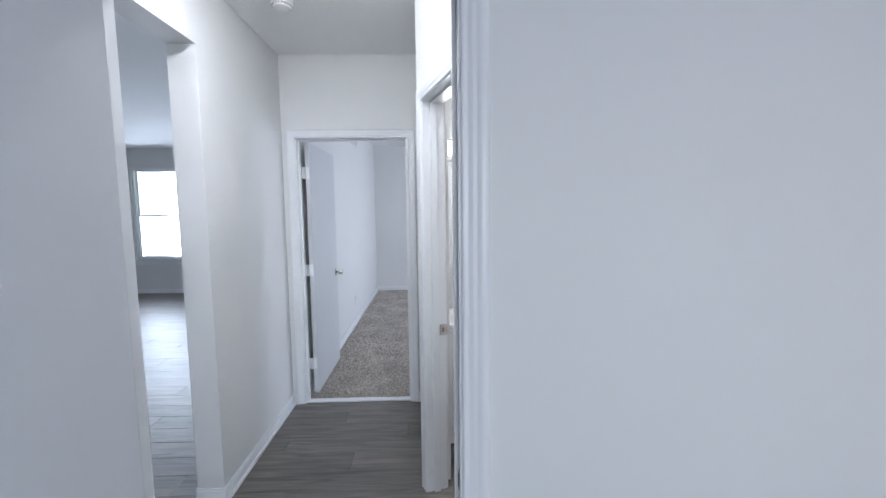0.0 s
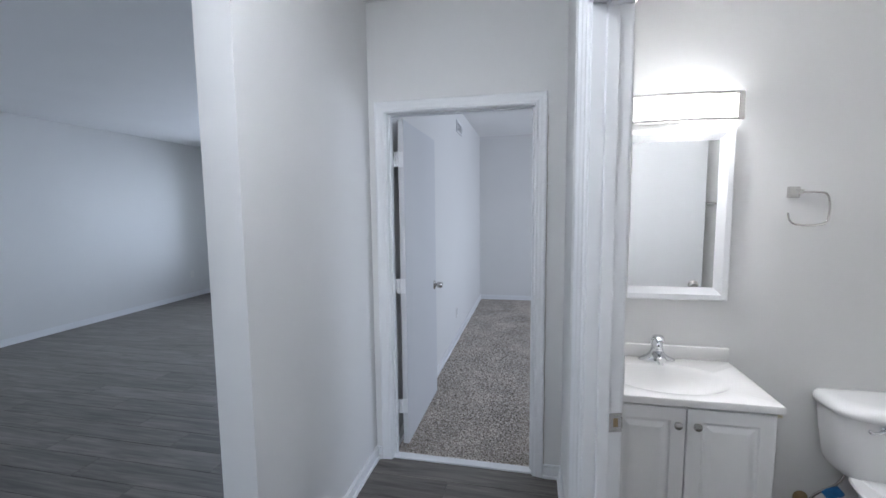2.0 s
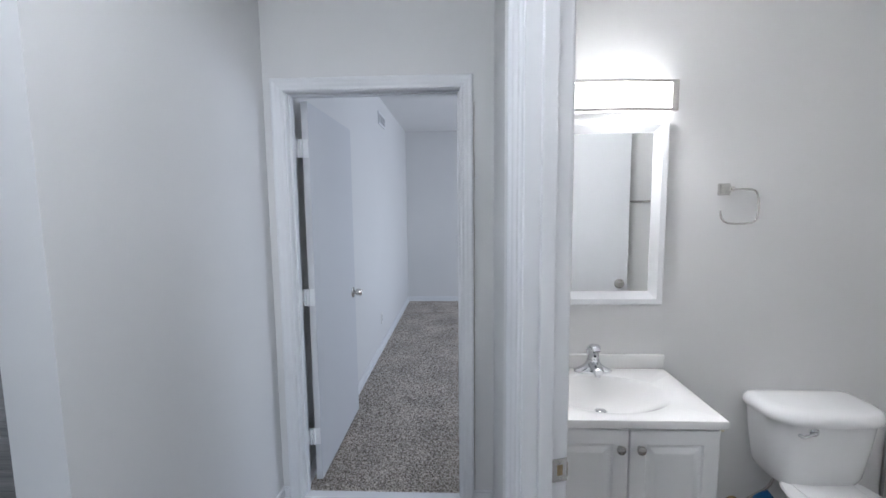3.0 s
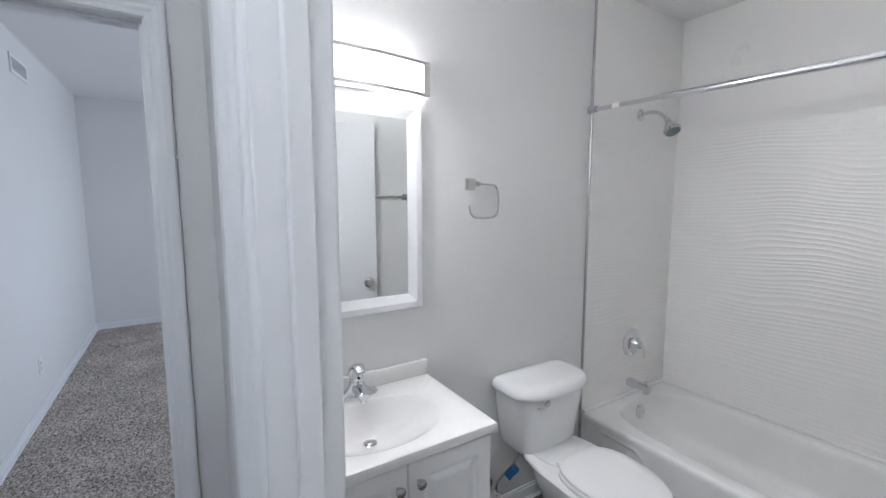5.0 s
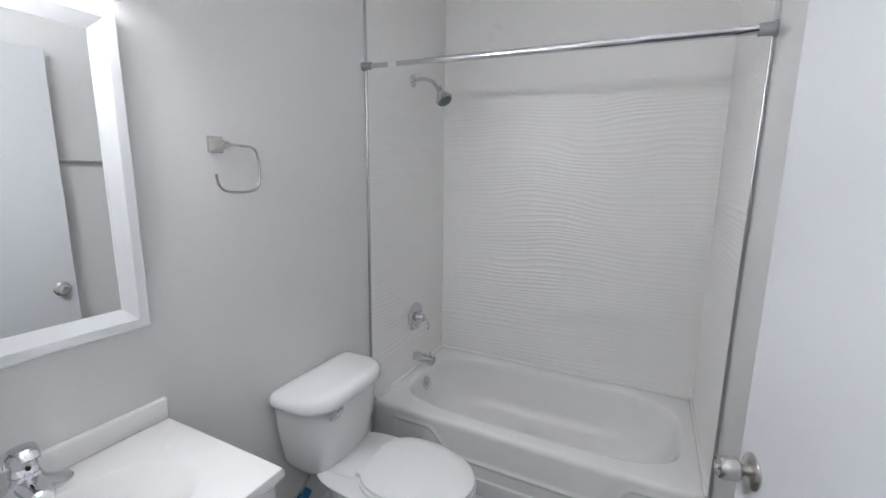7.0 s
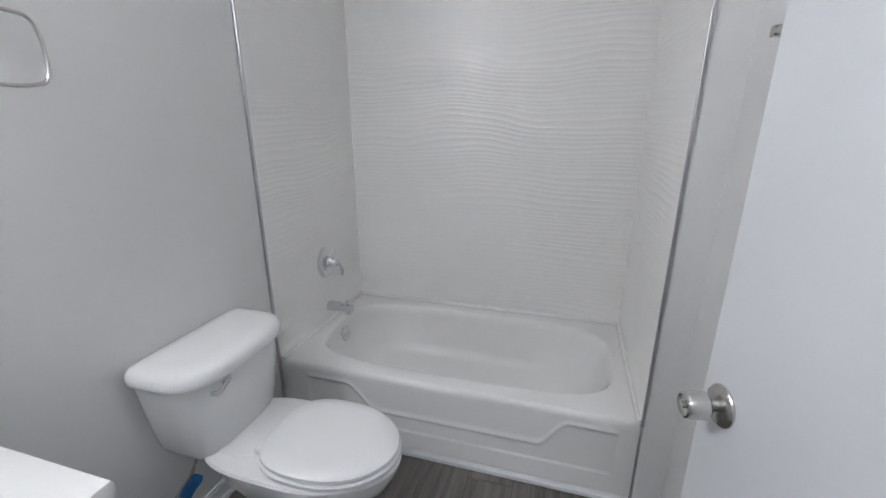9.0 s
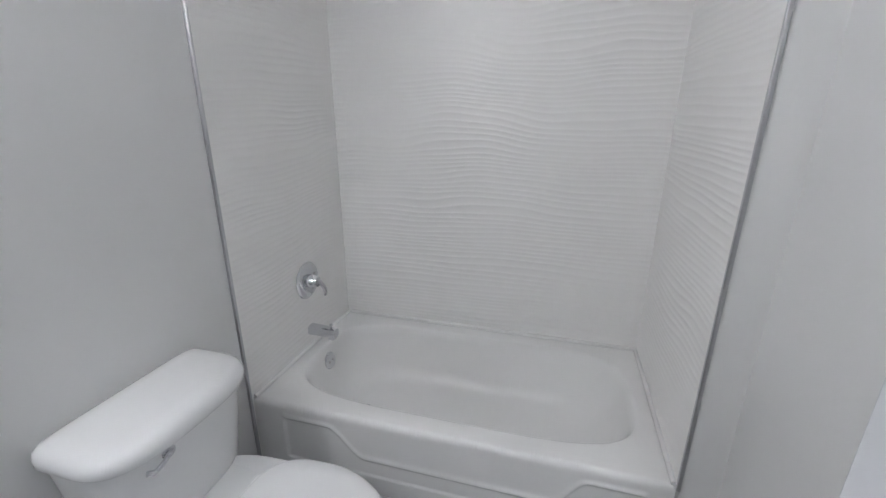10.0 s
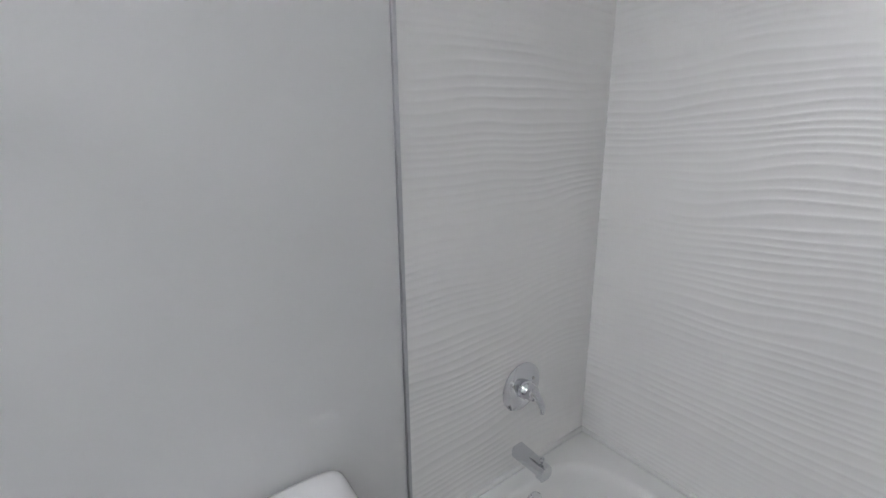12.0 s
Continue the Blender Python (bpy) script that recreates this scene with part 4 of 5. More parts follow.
def toilet():
    x = 1.380
    ob = base("toilet", (x, 2.6, 0), "white porcelain two-piece toilet with closed lid", "toilet")
    bm = bmesh.new()
    rr = [oval(x, 2.66, 0.0, 0.105, 0.20, 0.14, e=2.6, eb=4), oval(x, 2.66, 0.02, 0.105, 0.20, 0.14, e=2.6, eb=4), oval(x, 2.66, 0.10, 0.088, 0.17, 0.13, eb=4), oval(x, 2.64, 0.18, 0.095, 0.19, 0.15, eb=4),
          oval(x, 2.60, 0.26, 0.135, 0.25, 0.20, eb=4), oval(x, 2.575, 0.32, 0.165, 0.285, 0.24, eb=4), oval(x, 2.57, 0.365, 0.178, 0.30, 0.27, eb=3.4), oval(x, 2.57, 0.385, 0.180, 0.305, 0.30, eb=4), oval(x, 2.57, 0.392, 0.174, 0.30, 0.296, eb=4)]
    loft(bm, rr)
    part("bowl", bm, PORC, ob, "", True)
    bm = bmesh.new()
    rr = []
    for s, z in ((0.0, 0.370), (0.003, 0.366), (0.006, 0.384), (0.004, 0.394), (-0.004, 0.396)):
        rr.append(oval(x, 2.84, z + 0.002, 0.112 + s, 0.16 + s, 0.12 + s, 40, 5, 6))
    loft(bm, rr)
    part("deck", bm, PORC, ob, "", True)
    bm = bmesh.new()
    rr = [oval(x + 0.002, 2.497, 0.394, 0.164, 0.222, 0.18, eb=3), oval(x + 0.002, 2.497, 0.396, 0.170, 0.228, 0.185, eb=3), oval(x + 0.002, 2.497, 0.408, 0.171, 0.229, 0.185, eb=3), oval(x + 0.002, 2.497, 0.413, 0.166, 0.224, 0.18, eb=3)]
    loft(bm, rr)
    part("seat", bm, SEATM, ob, "", True)
    bm = bmesh.new()
    rr = [oval(x + 0.002, 2.497, 0.415, 0.160, 0.218, 0.178, eb=3), oval(x + 0.002, 2.497, 0.418, 0.167, 0.225, 0.182, eb=3), oval(x + 0.002, 2.497, 0.428, 0.166, 0.223, 0.181, eb=3), oval(x + 0.002, 2.497, 0.435, 0.158, 0.212, 0.17, eb=3), oval(x + 0.002, 2.497, 0.438, 0.12, 0.16, 0.13, eb=2.6), oval(x + 0.002, 2.497, 0.440, 0.03, 0.04, 0.03)]
    loft(bm, rr)
    part("lid", bm, SEATM, ob, "closed white plastic lid", True)
    for dx in (-0.075, 0.075):
        bm = bmesh.new()
        box(bm, x + dx - 0.019, x + dx + 0.019, 2.664, 2.696, 0.390, 0.414, bevel=0.006, segs=3)
        part("seat_hinge", bm, SEATM, ob, "", True)
    bm = bmesh.new()
    rr = []
    for z, a, f, b in ((0.380, 0.138, 0.080, 0.08), (0.388, 0.160, 0.095, 0.09), (0.42, 0.176, 0.106, 0.092), (0.55, 0.196, 0.118, 0.095), (0.658, 0.208, 0.126, 0.096)):
        rr.append(oval(x + 0.004, 2.892, z, a, f, b, 64, 3.4, 9))
    loft(bm, rr)
    part("tank", bm, PORC, ob, "", True)
    bm = bmesh.new()
    rr = []
    for z, g in ((0.656, 0.004), (0.658, 0.012), (0.664, 0.0155), (0.680, 0.0155), (0.694, 0.0105), (0.704, 0.0005), (0.710, -0.015), (0.713, -0.042)):
        rr.append(oval(x + 0.004, 2.885, z, 0.208 + g, 0.130 + g, 0.098 + min(g, 0.008), 64, 3.0, 9))
    loft(bm, rr)
    part("tank_lid", bm, PORC, ob, "", True)
    yf, lx, lz = 2.770, x - 0.076, 0.630
    bm = bmesh.new()
    lathe(bm, [(0.0165, 0), (0.0165, 0.003), (0.013, 0.007), (0.008, 0.011), (0.002, 0.0115)], Matrix.Translation((lx, yf + 0.002, lz)) @ pose(0, 0, 0, 90, 0, -8), 24)
    tube(bm, smooth_path([(lx + 0.002, yf - 0.008, lz + 0.002), (lx - 0.014, yf - 0.013, lz + 0.001), (lx - 0.032, yf - 0.012, lz - 0.009), (lx - 0.048, yf - 0.009, lz - 0.013), (lx - 0.060, yf - 0.005, lz - 0.007)], 6), [0.0072] * 6 + [0.0056] * 12 + [0.0068] * 7, 12)
    part("flush_lever", bm, CHROME, ob, "chrome flush lever", True)
    for dx in (-0.105, 0.105):
        bm = bmesh.new()
        lathe(bm, [(0.013, 0), (0.013, 0.006), (0.009, 0.014), (0.002, 0.017)], Matrix.Translation((x + dx, 2.66, 0.012)), 16)
        part("bolt_cap", bm, SEATM, ob, "", True)


toilet()


def supply():
    """Water supply valve and hose left of the toilet, with a blue tag."""
    ob = base("supply_valve", (1.14, 2.95, 0.17), "chrome water supply valve with a blue tag", "valve")
    bm = bmesh.new()
    m = Matrix.Translation((1.14, VW, 0.17)) @ pose(0, 0, 0, 90, 0, 0)
    lathe(bm, [(0.030, 0), (0.029, 0.005), (0.012, 0.009), (0.008, 0.012)], m, 24)
    part("escutcheon", bm, BRASS, ob, "dull brass wall flange", True)
    bm = bmesh.new()
    lathe(bm, [(0.008, 0.01), (0.008, 0.05), (0.012, 0.052), (0.012, 0.078), (0.008, 0.08), (0.006, 0.09), (0.015, 0.092), (0.017, 0.096), (0.015, 0.104), (0.004, 0.105)], m, 20)
    part("valve_body", bm, CHROME, ob, "", True)
    bm = bmesh.new()
    tube(bm, smooth_path([(1.14, 2.935, 0.175), (1.145, 2.934, 0.215), (1.175, 2.92, 0.26), (1.215, 2.90, 0.31), (1.235, 2.892, 0.36), (1.24, 2.892, 0.402)], 6), 0.0055, 10)
    part("hose", bm, NICKEL, ob, "braided steel hose", True)
    bm = bmesh.new()
    lathe(bm, [(0.016, 0.365), (0.018, 0.368), (0.018, 0.392), (0.015, 0.402)], Matrix.Translation((1.24, 2.892, 0.0)), 14)
    part("tank_nut", bm, SEATM, ob, "", True)
    bm = bmesh.new()
    rr = []
    for i in range(9):
        u = i / 8
        c = Vector((1.178 + 0.055 * u, 2.905 - 0.012 * math.sin(3 * u), 0.245 + 0.05 * u + 0.01 * math.sin(5 * u)))
        w = Vector((0.016, 0.0, -0.020))
        rr.append([c - w, c + w, c + w + Vector((0, -0.002, 0)), c - w + Vector((0, -0.002, 0))])
    loft(bm, rr)
    part("tag", bm, BLUE, ob, "crumpled blue tag")
    ob.location.x += 0.025


supply()

# ---- tub, wall panels and shower ----
RIM = 0.350


def tub():
    ob = base("bathtub", (2.19, 2.26, 0), "white enamelled alcove bathtub with an embossed apron", "bathtub")
    x0, x1, y0, y1 = TX0 + 0.012, TX1 - 0.006, TY + 0.006, VW - 0.006
    n = 96
    bm = bmesh.new()
    cx, cy = (x0 + x1) / 2 + 0.005, (y0 + y1) / 2
    rings = []
    for g, z in ((0.0, RIM - 0.036), (0.0, RIM - 0.022), (0.002, RIM - 0.012), (0.007, RIM - 0.004), (0.014, RIM - 0.0005), (0.022, RIM)):
        rings.append(snapped(rect_ring(x0 + g, x1 - g, y0 + g, y1 - g, z, n), x0 + g, x1 - g, y0 + g, y1 - g))
    for a, b, z, e, dy in ((0.310, 0.672, RIM, 4.0, 0.0), (0.302, 0.664, RIM - 0.003, 4.0, 0.0), (0.294, 0.656, RIM - 0.012, 4.0, 0.0), (0.288, 0.646, RIM - 0.04, 4.0, 0.002), (0.274, 0.618, RIM - 0.13, 3.8, 0.012),
                           (0.258, 0.580, RIM - 0.20, 3.6, 0.024), (0.240, 0.540, RIM - 0.245, 3.4, 0.034), (0.205, 0.49, RIM - 0.266, 3.2, 0.04), (0.12, 0.30, RIM - 0.272, 2.6, 0.05), (0.03, 0.06, RIM - 0.274, 2.0, 0.06)):
        rings.append(ellipse(cx, cy + dy, z, a, b, n, e))
    loft(bm, rings, (False, True))
    part("basin", bm, TUBM, ob, "", True)
    # apron with a pressed relief line
    ny, nz = 190, 70
    vs, fs = [], []
    ya, yb = y0, y1

    def relief(y, z):
        u = (y - 1.615) / (2.865 - 1.615)
        s = min(max(min((y - 1.775) / 0.115, (2.69 - y) / 0.15), 0), 1)
        s = s * s * (3 - 2 * s)
        top = 0.296 - 0.112 * s
        d = abs(z - top)
        h = 0.0
        inside = 1.0 if -0.004 < u < 1.004 else 0.0
        if inside:
            h -= 0.0060 * math.exp(-(d / 0.0115) ** 2)
            if z < top and z > 0.105:
                h += 0.005 * min(1, (top - z) / 0.016) * min(1, (z - 0.105) / 0.006)
        return h

    for j in range(nz + 1):
        z = 0.028 + (RIM - 0.032 - 0.028) * j / nz
        for i in range(ny + 1):
            y = ya + (yb - ya) * i / ny
            vs.append((x0 + 0.0006 + relief(y, z) * min(1, (RIM - 0.033 - z) / 0.02), y, z))
    for j in range(nz):
        for i in range(ny):
            k = j * (ny + 1) + i
            fs.append((k, k + 1, k + ny + 2, k + ny + 1))
    me = bpy.data.meshes.new("apron")
    me.from_pydata([Vector(v) - Vector((2.19, 2.26, 0)) for v in vs], [], fs)
    me.materials.append(TUBM)
    me.flip_normals()
    for p in me.polygons:
        p.use_smooth = True
    ap = new("apron", me)
    ap.parent = ob
    part("skirt", boxes((x0 + 0.006, x0 + 0.03, y0, y1, 0.0, 0.03)), TUBM, ob)
    bm = bmesh.new()
    lathe(bm, [(0.040, 0), (0.040, 0.004), (0.036, 0.009), (0.012, 0.011), (0.002, 0.011)], Matrix.Translation((2.215, 2.9095, 0.277)) @ pose(0, 0, 0, 90 - 10, 0, 0), 32)
    ov = part("overflow_plate", bm, CHROME, ob, "round chrome overflow plate", True)
    for dx in (-0.014, 0.014):
        bm = bmesh.new()
        lathe(bm, [(0.005, 0), (0.0045, 0.002), (0.001, 0.0025)], Matrix.Translation((2.215 + dx, 2.8985, 0.277)) @ pose(0, 0, 0, 80, 0, 0), 12)
        part("screw", bm, NICKEL, ov)
    bm = bmesh.new()
    lathe(bm, [(0.012, 0.0), (0.02, 0.0), (0.033, 0.002), (0.036, 0.005), (0.033, 0.007), (0.026, 0.004), (0.018, -0.002), (0.004, -0.003)], Matrix.Translation((2.165, 2.715, 0.080)), 32)
    d = part("drain", bm, CHROME, ob, "chrome tub drain", True)
    # flat grey disc whose colour stands for the shade down the drain
    bm = bmesh.new()
    lathe(bm, [(0.026, 0.0045), (0.024, 0.0052), (0.004, 0.0052)], Matrix.Translation((2.165, 2.715, 0.080)), 28)
    part("drain_opening", bm, GREYP, d, "grey disc coloured as the shade in the drain hole", True)
    bm = bmesh.new()
    box(bm, TX0 - 0.010, x0 + 0.006, y0 + 0.001, y1 - 0.02, 0.001, 0.022, bevel=0.005, segs=3)
    thing("tub_base_trim", bm, TRIM, "white quarter-round strip along the tub's foot", "trim", "structure")


tub()


def scrap():
    """A bit of cream wrapping with a loose thread, left in the tub."""
    ob = base("packing_scrap", (2.135, 2.565, 0.082), "cream scrap with a loose thread in the tub", "scrap")
    bm = bmesh.new()
    rr = []
    for i in range(7):
        u = i / 6
        c = Vector((2.125 + 0.02 * u, 2.545 + 0.055 * u, 0.088 + 0.004 * math.sin(6 * u)))
        rr.append([c + Vector((-0.020, 0, 0)), c + Vector((0.020, 0, 0.003)), c + Vector((0.020, 0, 0.005)), c + Vector((-0.020, 0, 0.002))])
    loft(bm, rr)
    part("wrapper", bm, STRAW, ob)
    bm = bmesh.new()
    tube(bm, smooth_path([(2.11, 2.555, 0.086), (2.085, 2.505, 0.087), (2.115, 2.475, 0.089), (2.155, 2.495, 0.088), (2.195, 2.505, 0.087)], 6), 0.0014, 6)
    part("thread", bm, WIRE, ob)


scrap()
PZ0, PZ1 = RIM + 0.001, 1.965


def wave_height(u, z, seed):
    """Wind-rippled relief: long crests, bending gently, coming and going."""
    bend = 0.021 * np.sin(u * 4.1 + seed + 2.0 * np.sin(z * 1.9 + seed)) + 0.010 * np.sin(u * 9.3 - z * 4.0 + 2 * seed) + 0.003 * np.sin(u * 21 + z * 11 + seed)
    ph = (z + bend * (0.6 + 0.4 * np.sin(z * 3.3 + u * 1.1 + seed))) / 0.0235
    ph = ph + 0.50 * np.sin(z * 19 + 1.3 * u + seed) + 0.22 * np.sin(z * 47 - 2.1 * u)
    amp = 0.75 + 0.25 * np.sin(u * 5.2 + z * 14 + seed) * np.sin(z * 8 - u * 2.6 + seed * 1.7)
    crest = 1 - np.abs(np.sin(math.pi * ph))
    return 0.0023 * amp * crest ** 1.8


def wave_panel(name, along, at, side, u0, u1, z1, seed, label):
    """A moulded wall panel, its ripples in the mesh; smooth above its top edge."""
    nu, nz = max(40, int((u1 - u0) / 0.012)), int((z1 - PZ0) / 0.0032)
    us, zs = np.linspace(u0, u1, nu + 1), np.linspace(PZ0, z1, nz + 1)
    U, Z = np.meshgrid(us, zs)
    rim = np.clip((z1 - Z) / 0.16, 0, 1) ** 1.5 * np.clip((Z - PZ0) / 0.03, 0, 1)
    D = 0.006 + wave_height(U, Z, seed) * rim
    co = at + side * D
    P = np.stack([co, U, Z] if along == "y" else [U, co, Z], -1).reshape(-1, 3)
    i = np.arange(nz)[:, None] * (nu + 1) + np.arange(nu)[None]
    F = np.stack([i, i + 1, i + nu + 2, i + nu + 1], -1).reshape(-1, 4)
    me = bpy.data.meshes.new(name)
    me.from_pydata(P.tolist(), [], F.tolist())
    me.materials.append(PANEL)
    for p in me.polygons:
        p.use_smooth = True
    ob = tagged(new(name, me), label, "wall panel", "", "structure")
    # plain upper panel to the ceiling
    d0, d1 = sorted((at + side * 0.0005, at + side * 0.0065))
    bm = boxes((d0, d1, u0, u1, z1, HB)) if along == "y" else boxes((u0, u1, d0, d1, z1, HB))
    part("upper_panel", bm, PANEL, ob)
    return ob


wave_panel("panel_back", "y", TX1, -1, TY + 0.001, VW - 0.001, PZ1, 0.4, "white wave-textured panel behind the tub")
wave_panel("panel_head", "x", VW, -1, TX0 + 0.004, TX1 - 0.001, PZ1, 2.1, "white wave-textured panel at the tap end")
wave_panel("panel_foot", "x", TY, 1, TX0 + 0.004, TX1 - 0.001, PZ1, 4.4, "white wave-textured panel at the foot end")


def caulk():
    """White sealant bead where the tub's rim meets the panels."""
    ob = base("caulk_bead", (2.2, 2.26, RIM), "white sealant bead along the tub rim", "trim", kind="structure")
    q = 0.008
    for p0, p1 in (((TX0 + 0.02, VW - q), (TX1 - q, VW - q)), ((TX1 - q, VW - q), (TX1 - q, TY + q)), ((TX1 - q, TY + q), (TX0 + 0.02, TY + q))):
        bm = bmesh.new()
        tube(bm, [(*p0, RIM + 0.001), (*p1, RIM + 0.001)], 0.011, 12)
        part("bead", bm, TUBM, ob, "", True)


caulk()
part("lower_strip", boxes((TX0 + 0.004, TX0 + 0.0125, VW - 0.0065, VW - 0.0005, 0.0, PZ0)), PANEL, scene.objects["panel_head"])


def edge_trim(name, y, side, z0, label):
    bm = bmesh.new()
    ys = sorted((y, y + side * 0.011))
    box(bm, TX0 - 0.007, TX0 + 0.004, ys[0], ys[1], z0, HB, bevel=0.002)
    thing(name, bm, TRIMM, label, "trim", "structure")


edge_trim("trim_head", VW - 0.0005, -1, 0.0, "slim aluminium edge strip of the wave panel")
edge_trim("trim_foot", TY + 0.0005, 1, RIM + 0.002, "slim aluminium edge strip of the wave panel")


def shower_valve():
    x, z = 2.225, 0.668
    y = VW - 0.008
    ob = base("shower_valve", (x, y, z), "chrome single-lever shower valve on the wave panel", "valve")
    m = Matrix.Translation((x, y, z)) @ pose(0, 0, 0, 90, 0, 0)
    bm = bmesh.new()
    lathe(bm, [(0.083, 0), (0.083, 0.003), (0.078, 0.007), (0.05, 0.011), (0.032, 0.013), (0.02, 0.013)], m, 48)
    part("escutcheon", bm, CHROME, ob, "", True)
    bm = bmesh.new()
    lathe(bm, [(0.030, 0.010), (0.030, 0.028), (0.027, 0.032), (0.025, 0.050), (0.022, 0.058), (0.010, 0.062), (0.002, 0.062)], m, 32)
    part("sleeve", bm, CHROME, ob, "", True)
    bm = bmesh.new()
    rr = []
    for k in range(11):
        u = k / 10
        c = Vector((x + 0.030 * u, y - 0.052 - 0.022 * math.sin(2.4 * u), z + 0.012 - 0.085 * u))
        w, h = 0.017 - 0.007 * u, 0.012 - 0.006 * u
        rr.append([c + Vector((w * math.cos(t), h * math.sin(t), 0.004 * math.sin(t))) for t in (2 * math.pi * i / 20 for i in range(20))])
    loft(bm, rr)
    part("lever", bm, CHROME, ob, "", True)
    for dx in (-0.045, 0.045):
        bm = bmesh.new()
        lathe(bm, [(0.005, 0.010), (0.0045, 0.0135), (0.001, 0.014)], m @ Matrix.Translation((dx, 0.02, 0)), 12)
        part("screw", bm, NICKEL, ob)


shower_valve()


def tub_spout():
    x, z = 2.222, 0.428
    y = VW - 0.006
    ob = base("tub_spout", (x, y, z), "chrome tub spout with diverter pull", "spout")
    bm = bmesh.new()
    rr = []
    for k in range(13):
        u = k / 12
        yy = y - 0.128 * u
        w, h, dz = 0.027 - 0.004 * u, 0.024 - 0.002 * u, -0.004 * u - 0.010 * max(0, u - 0.6) ** 2
        e = 3.0
        ring = []
        for i in range(32):
            t = 2 * math.pi * i / 32
            c, s = math.cos(t), math.sin(t)
            ring.append(Vector((x + w * math.copysign(abs(c) ** (2 / e), c), yy, z + dz + h * math.copysign(abs(s) ** (2 / e), s))))
        rr.append(ring)
    loft(bm, rr)
    box(bm, x - 0.018, x + 0.018, y - 0.126, y - 0.094, z - 0.036, z - 0.015, bevel=0.006, segs=3)
    part("spout", bm, CHROME, ob, "", True)
    bm = bmesh.new()
    lathe(bm, [(0.004, 0.015), (0.004, 0.030), (0.008, 0.032), (0.008, 0.037), (0.003, 0.039)], Matrix.Translation((x, y - 0.105, z)), 16)
    part("diverter", bm, CHROME, ob, "", True)


tub_spout()


def shower_head():
    x, z = 2.203, 1.965
    y = VW - 0.006
    ob = base("shower_fixture", (x, y, z), "chrome shower head on a bent arm", "shower head")
    bm = bmesh.new()
    lathe(bm, [(0.033, 0), (0.032, 0.004), (0.018, 0.012), (0.012, 0.016), (0.008, 0.016)], Matrix.Translation((x, y, z)) @ pose(0, 0, 0, 90, 0, 0), 32)
    part("flange", bm, CHROME, ob, "", True)
    bm = bmesh.new()
    tube(bm, smooth_path([(x, y, z), (x - 0.003, y - 0.06, z + 0.004), (x - 0.010, y - 0.115, z - 0.012), (x - 0.020, y - 0.165, z - 0.056)], 8), 0.0095, 16)
    part("arm", bm, CHROME, ob, "", True)
    d = Vector((-0.14, -0.52, -0.84)).normalized()
    m = Matrix.Translation((x - 0.020, y - 0.165, z - 0.056)) @ d.to_track_quat("Z", "Y").to_matrix().to_4x4()
    bm = bmesh.new()
    lathe(bm, [(0.010, -0.012), (0.015, -0.006), (0.016, 0.008), (0.014, 0.014), (0.020, 0.022), (0.034, 0.045), (0.039, 0.056), (0.040, 0.072), (0.037, 0.076)], m, 36)
    part("head", bm, CHROME, ob, "", True)
    bm = bmesh.new()
    lathe(bm, [(0.036, 0.074), (0.035, 0.079), (0.020, 0.081), (0.003, 0.081)], m, 32)
    f = part("spray_face", bm, FACE, ob, "dark grey green spray face", True)
    for r, k in ((0.028, 14), (0.017, 8)):
        bm = bmesh.new()
        for i in range(k):
            a = 2 * math.pi * i / k
            lathe(bm, [(0.0025, 0.078), (0.002, 0.0835), (0.0005, 0.084)], m @ Matrix.Translation((r * math.cos(a), r * math.sin(a), 0)), 8)
        part("nozzles", bm, GREYP, f)
    bm = bmesh.new()
    for i in range(12):
        a = 2 * math.pi * i / 12
        lathe(bm, [(0.004, 0.058), (0.004, 0.070), (0.001, 0.0705)], m @ Matrix.Translation((0.0385 * math.cos(a), 0.0385 * math.sin(a), 0)), 8)
    part("grip", bm, NICKEL, ob)


shower_head()


def curtain_rod():
    x, z = 1.785, 1.925
    ya, yb = VW - 0.001, RW + 0.0 + (TY - RW) + 0.001
    za, zb = 1.944, 1.907
    ob = base("curtain_rod", (x, 2.26, z), "chrome tension shower rod with grey rubber ends", "shower rod")
    mid = 2.62

    def zz(y):
        return za + (zb - za) * (ya - y) / (ya - yb)
    bm = bmesh.new()
    tube(bm, [(x, mid - 0.01, zz(mid)), (x, yb + 0.03, zz(yb + 0.03))], 0.0135, 24)
    part("outer_tube", bm, CHROME, ob, "", True)
    bm = bmesh.new()
    tube(bm, [(x, ya - 0.03, zz(ya - 0.03)), (x, mid, zz(mid))], 0.0108, 24)
    part("inner_tube", bm, CHROME, ob, "", True)
    bm = bmesh.new()
    tube(bm, [(x, mid - 0.012, zz(mid)), (x, mid + 0.004, zz(mid))], 0.0139, 20)
    part("collar", bm, CHROME, ob, "", True)
    for y, s, k in ((ya, -1, 0.82), (yb, 1, 1.0)):
        bm = bmesh.new()
        lathe(bm, [(0.023 * k, 0), (0.0235 * k, 0.006), (0.019 * k, 0.012), (0.0175 * k, 0.045), (0.012 * k, 0.046)], Matrix.Translation((x, y, zz(y))) @ pose(0, 0, 0, -90 * s, 0, 0), 24)
        part("end_cap", bm, GREYP, ob, "grey rubber end", True)
    bm = bmesh.new()
    box(bm, x - 0.0112, x + 0.0112, ya - 0.18, ya - 0.13, zz(ya - 0.15) - 0.0112, zz(ya - 0.15) + 0.0112, bevel=0.008, segs=3)
    part("sticker", bm, PLATE, ob, "small white sticker")


curtain_rod()

# ---- floor planks ----
PW, PL = 0.178, 1.22


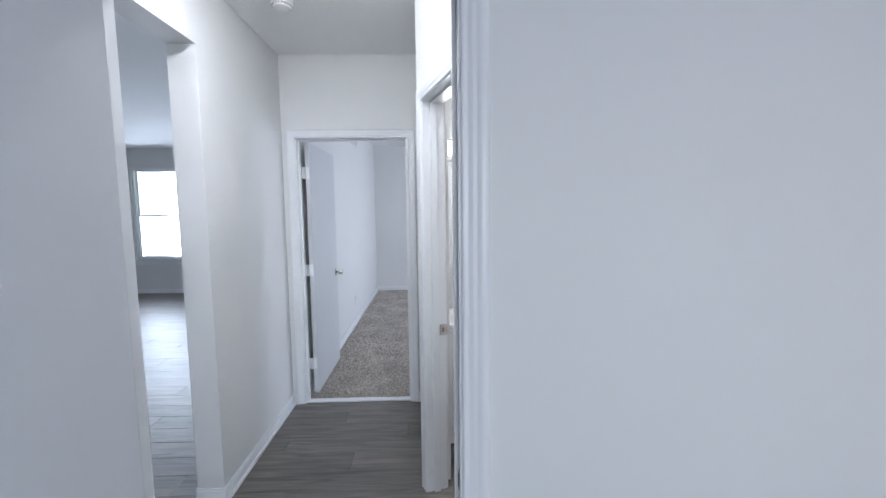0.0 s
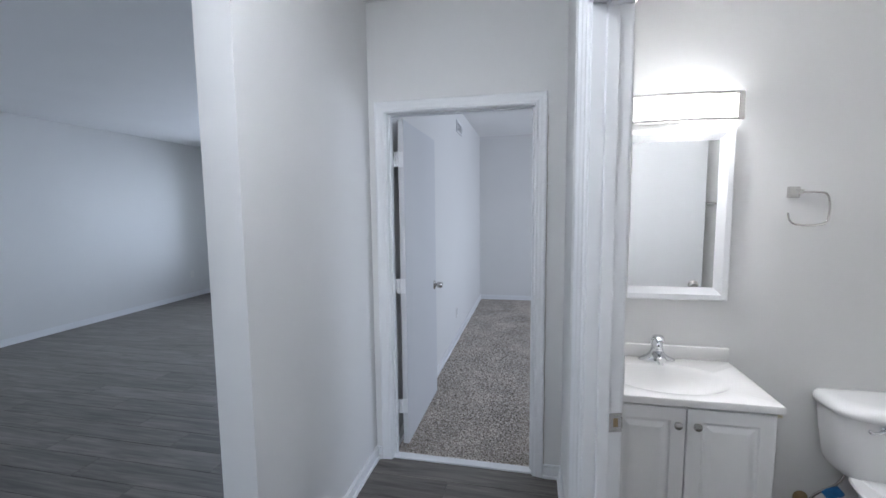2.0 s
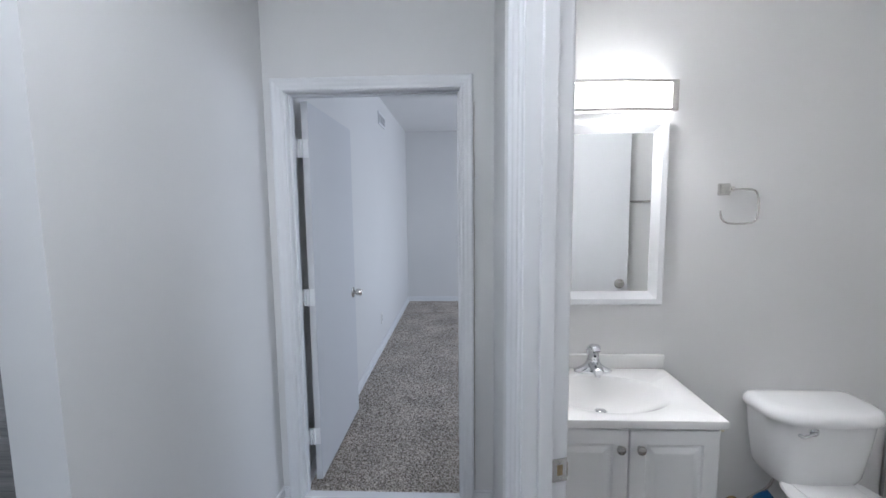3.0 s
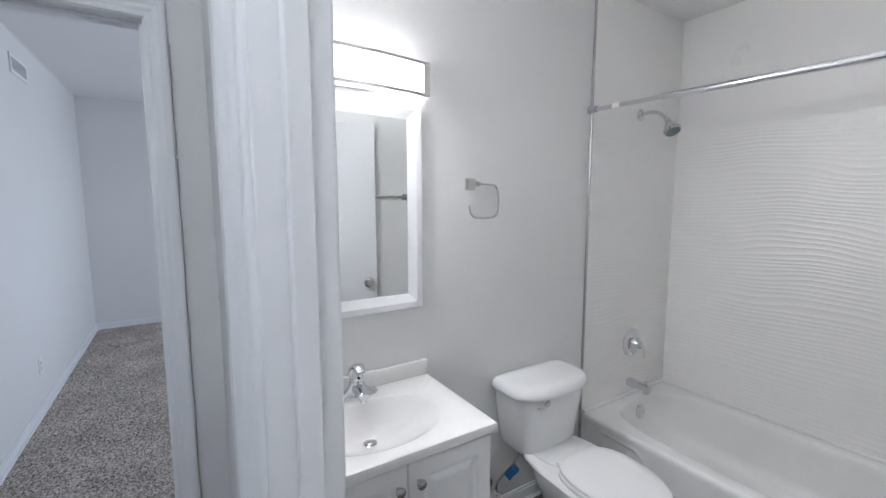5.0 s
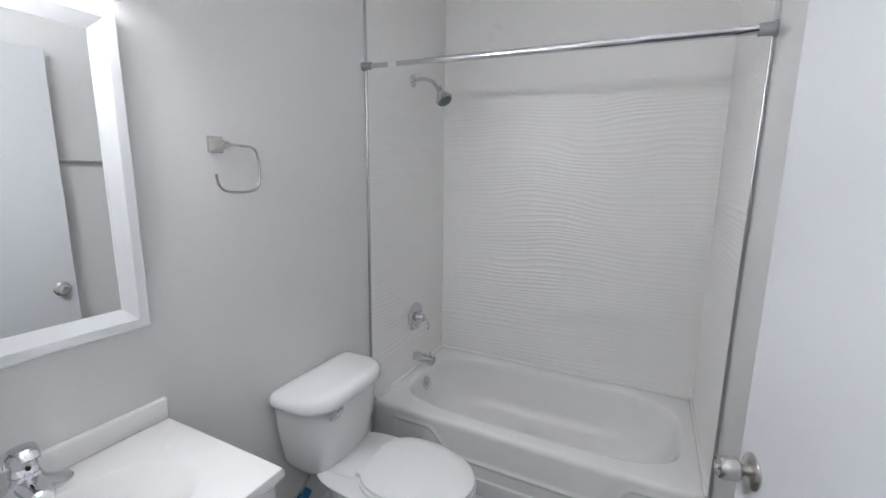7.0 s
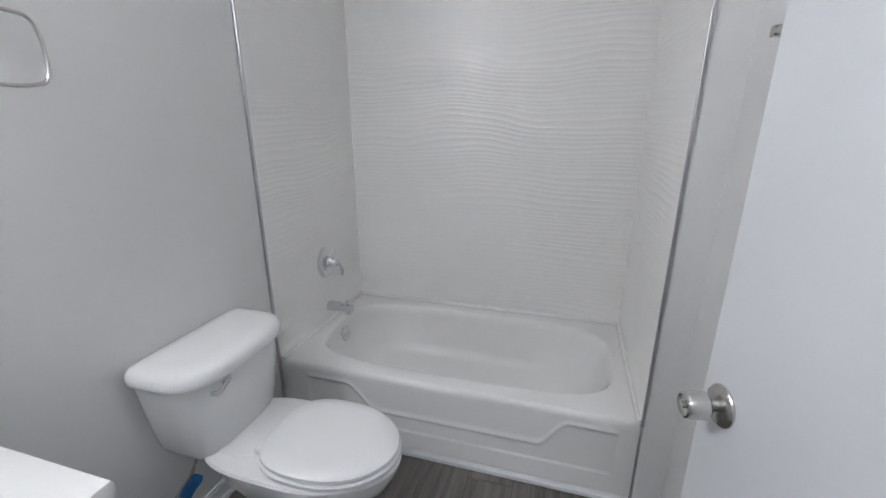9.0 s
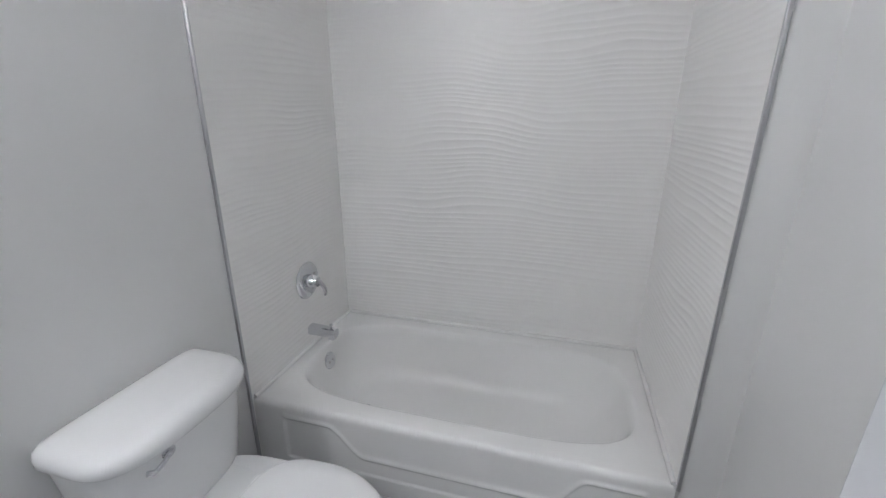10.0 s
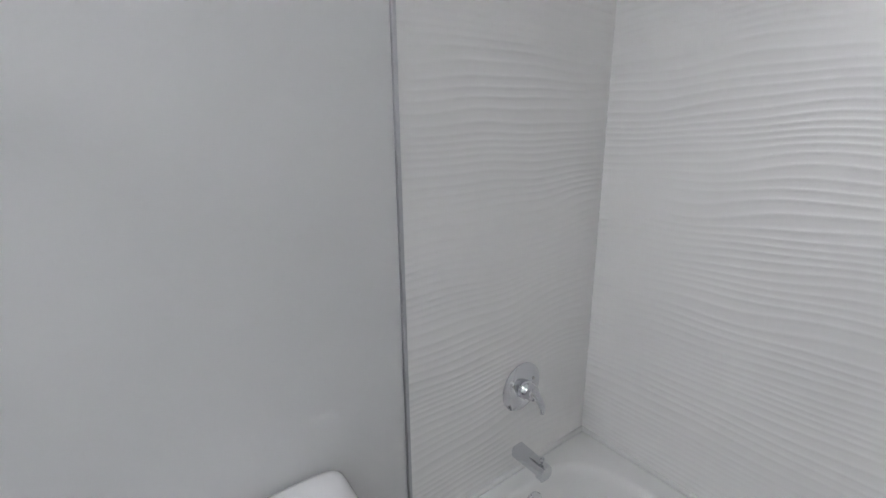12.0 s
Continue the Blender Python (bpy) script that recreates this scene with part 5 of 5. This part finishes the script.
def planks():
    """Planks laid along x; near ones as objects on shared meshes, the rest joined."""
    rng = random.Random(8)
    g = 0.0011

    def shape(w, d):
        bm = bmesh.new()
        v = [bm.verts.new(p) for p in ((g, g, -0.001), (w - g, g, -0.001), (w - g, d - g, -0.001), (g, d - g, -0.001), (g * 2.2, g * 2.2, 0), (w - g * 2.2, g * 2.2, 0), (w - g * 2.2, d - g * 2.2, 0), (g * 2.2, d - g * 2.2, 0))]
        lo = [bm.verts.new(p) for p in ((g, g, -0.006), (w - g, g, -0.006), (w - g, d - g, -0.006), (g, d - g, -0.006))]
        bm.faces.new(v[4:])
        for i in range(4):
            j = (i + 1) % 4
            bm.faces.new((v[i], v[j], v[4 + j], v[4 + i]))
            bm.faces.new((lo[i], lo[j], v[j], v[i]))
        return bm

    full = mesh_of("plank", shape(PL, PW), FLOOR)
    cut = {}
    near, verts, faces = 0, [], []
    zones = ((LX, -1.01, YN1, LY), (-1.01, 1.8, AY, 3.23), (AX0, -1.01, AY, YN0 + 0.04), (1.8, AX1, AY, YN0 + 0.04))
    for zx0, zx1, zy0, zy1 in zones:
        y, row = zy0, 0
        while y < zy1 - 0.01:
            d = min(PW, zy1 - y)
            x = zx0 - PL * ((row * 0.37) % 1.0)
            while x < zx1 - 0.01:
                a, b = max(x, zx0), min(x + PL, zx1)
                if b - a > 0.03:
                    close = (-1.01 <= a < 1.79 and y > 0.2) or (a > -4.8 and 1.2 < y < 6.2 and zy1 > 3)
                    if close and near < 290:
                        key = (round(b - a, 4), round(d, 4))
                        if key == (PL, PW):
                            me = full
                        else:
                            if key not in cut:
                                cut[key] = mesh_of("plank", shape(b - a, d), FLOOR)
                            me = cut[key]
                        p = new("plank", me)
                        p.location = (a, y, 0)
                        p.parent = floor
                        near += 1
                    else:
                        k = len(verts)
                        verts += [(a + g, y + g, 0), (b - g, y + g, 0), (b - g, y + d - g, 0), (a + g, y + d - g, 0), (a + g, y + g, -0.006), (b - g, y + g, -0.006), (b - g, y + d - g, -0.006), (a + g, y + d - g, -0.006)]
                        faces += [(k, k + 1, k + 2, k + 3)] + [(k + 4 + i, k + 4 + (i + 1) % 4, k + (i + 1) % 4, k + i) for i in range(4)]
                x += PL
            y += PW
            row += 1
    me = bpy.data.meshes.new("far_planks")
    me.from_pydata(verts, [], faces)
    me.materials.append(FLOOR)
    ob = new("far_planks", me)
    ob.parent = floor
    tagged(ob, "far grey brown vinyl planks", kind="stuff")


planks()
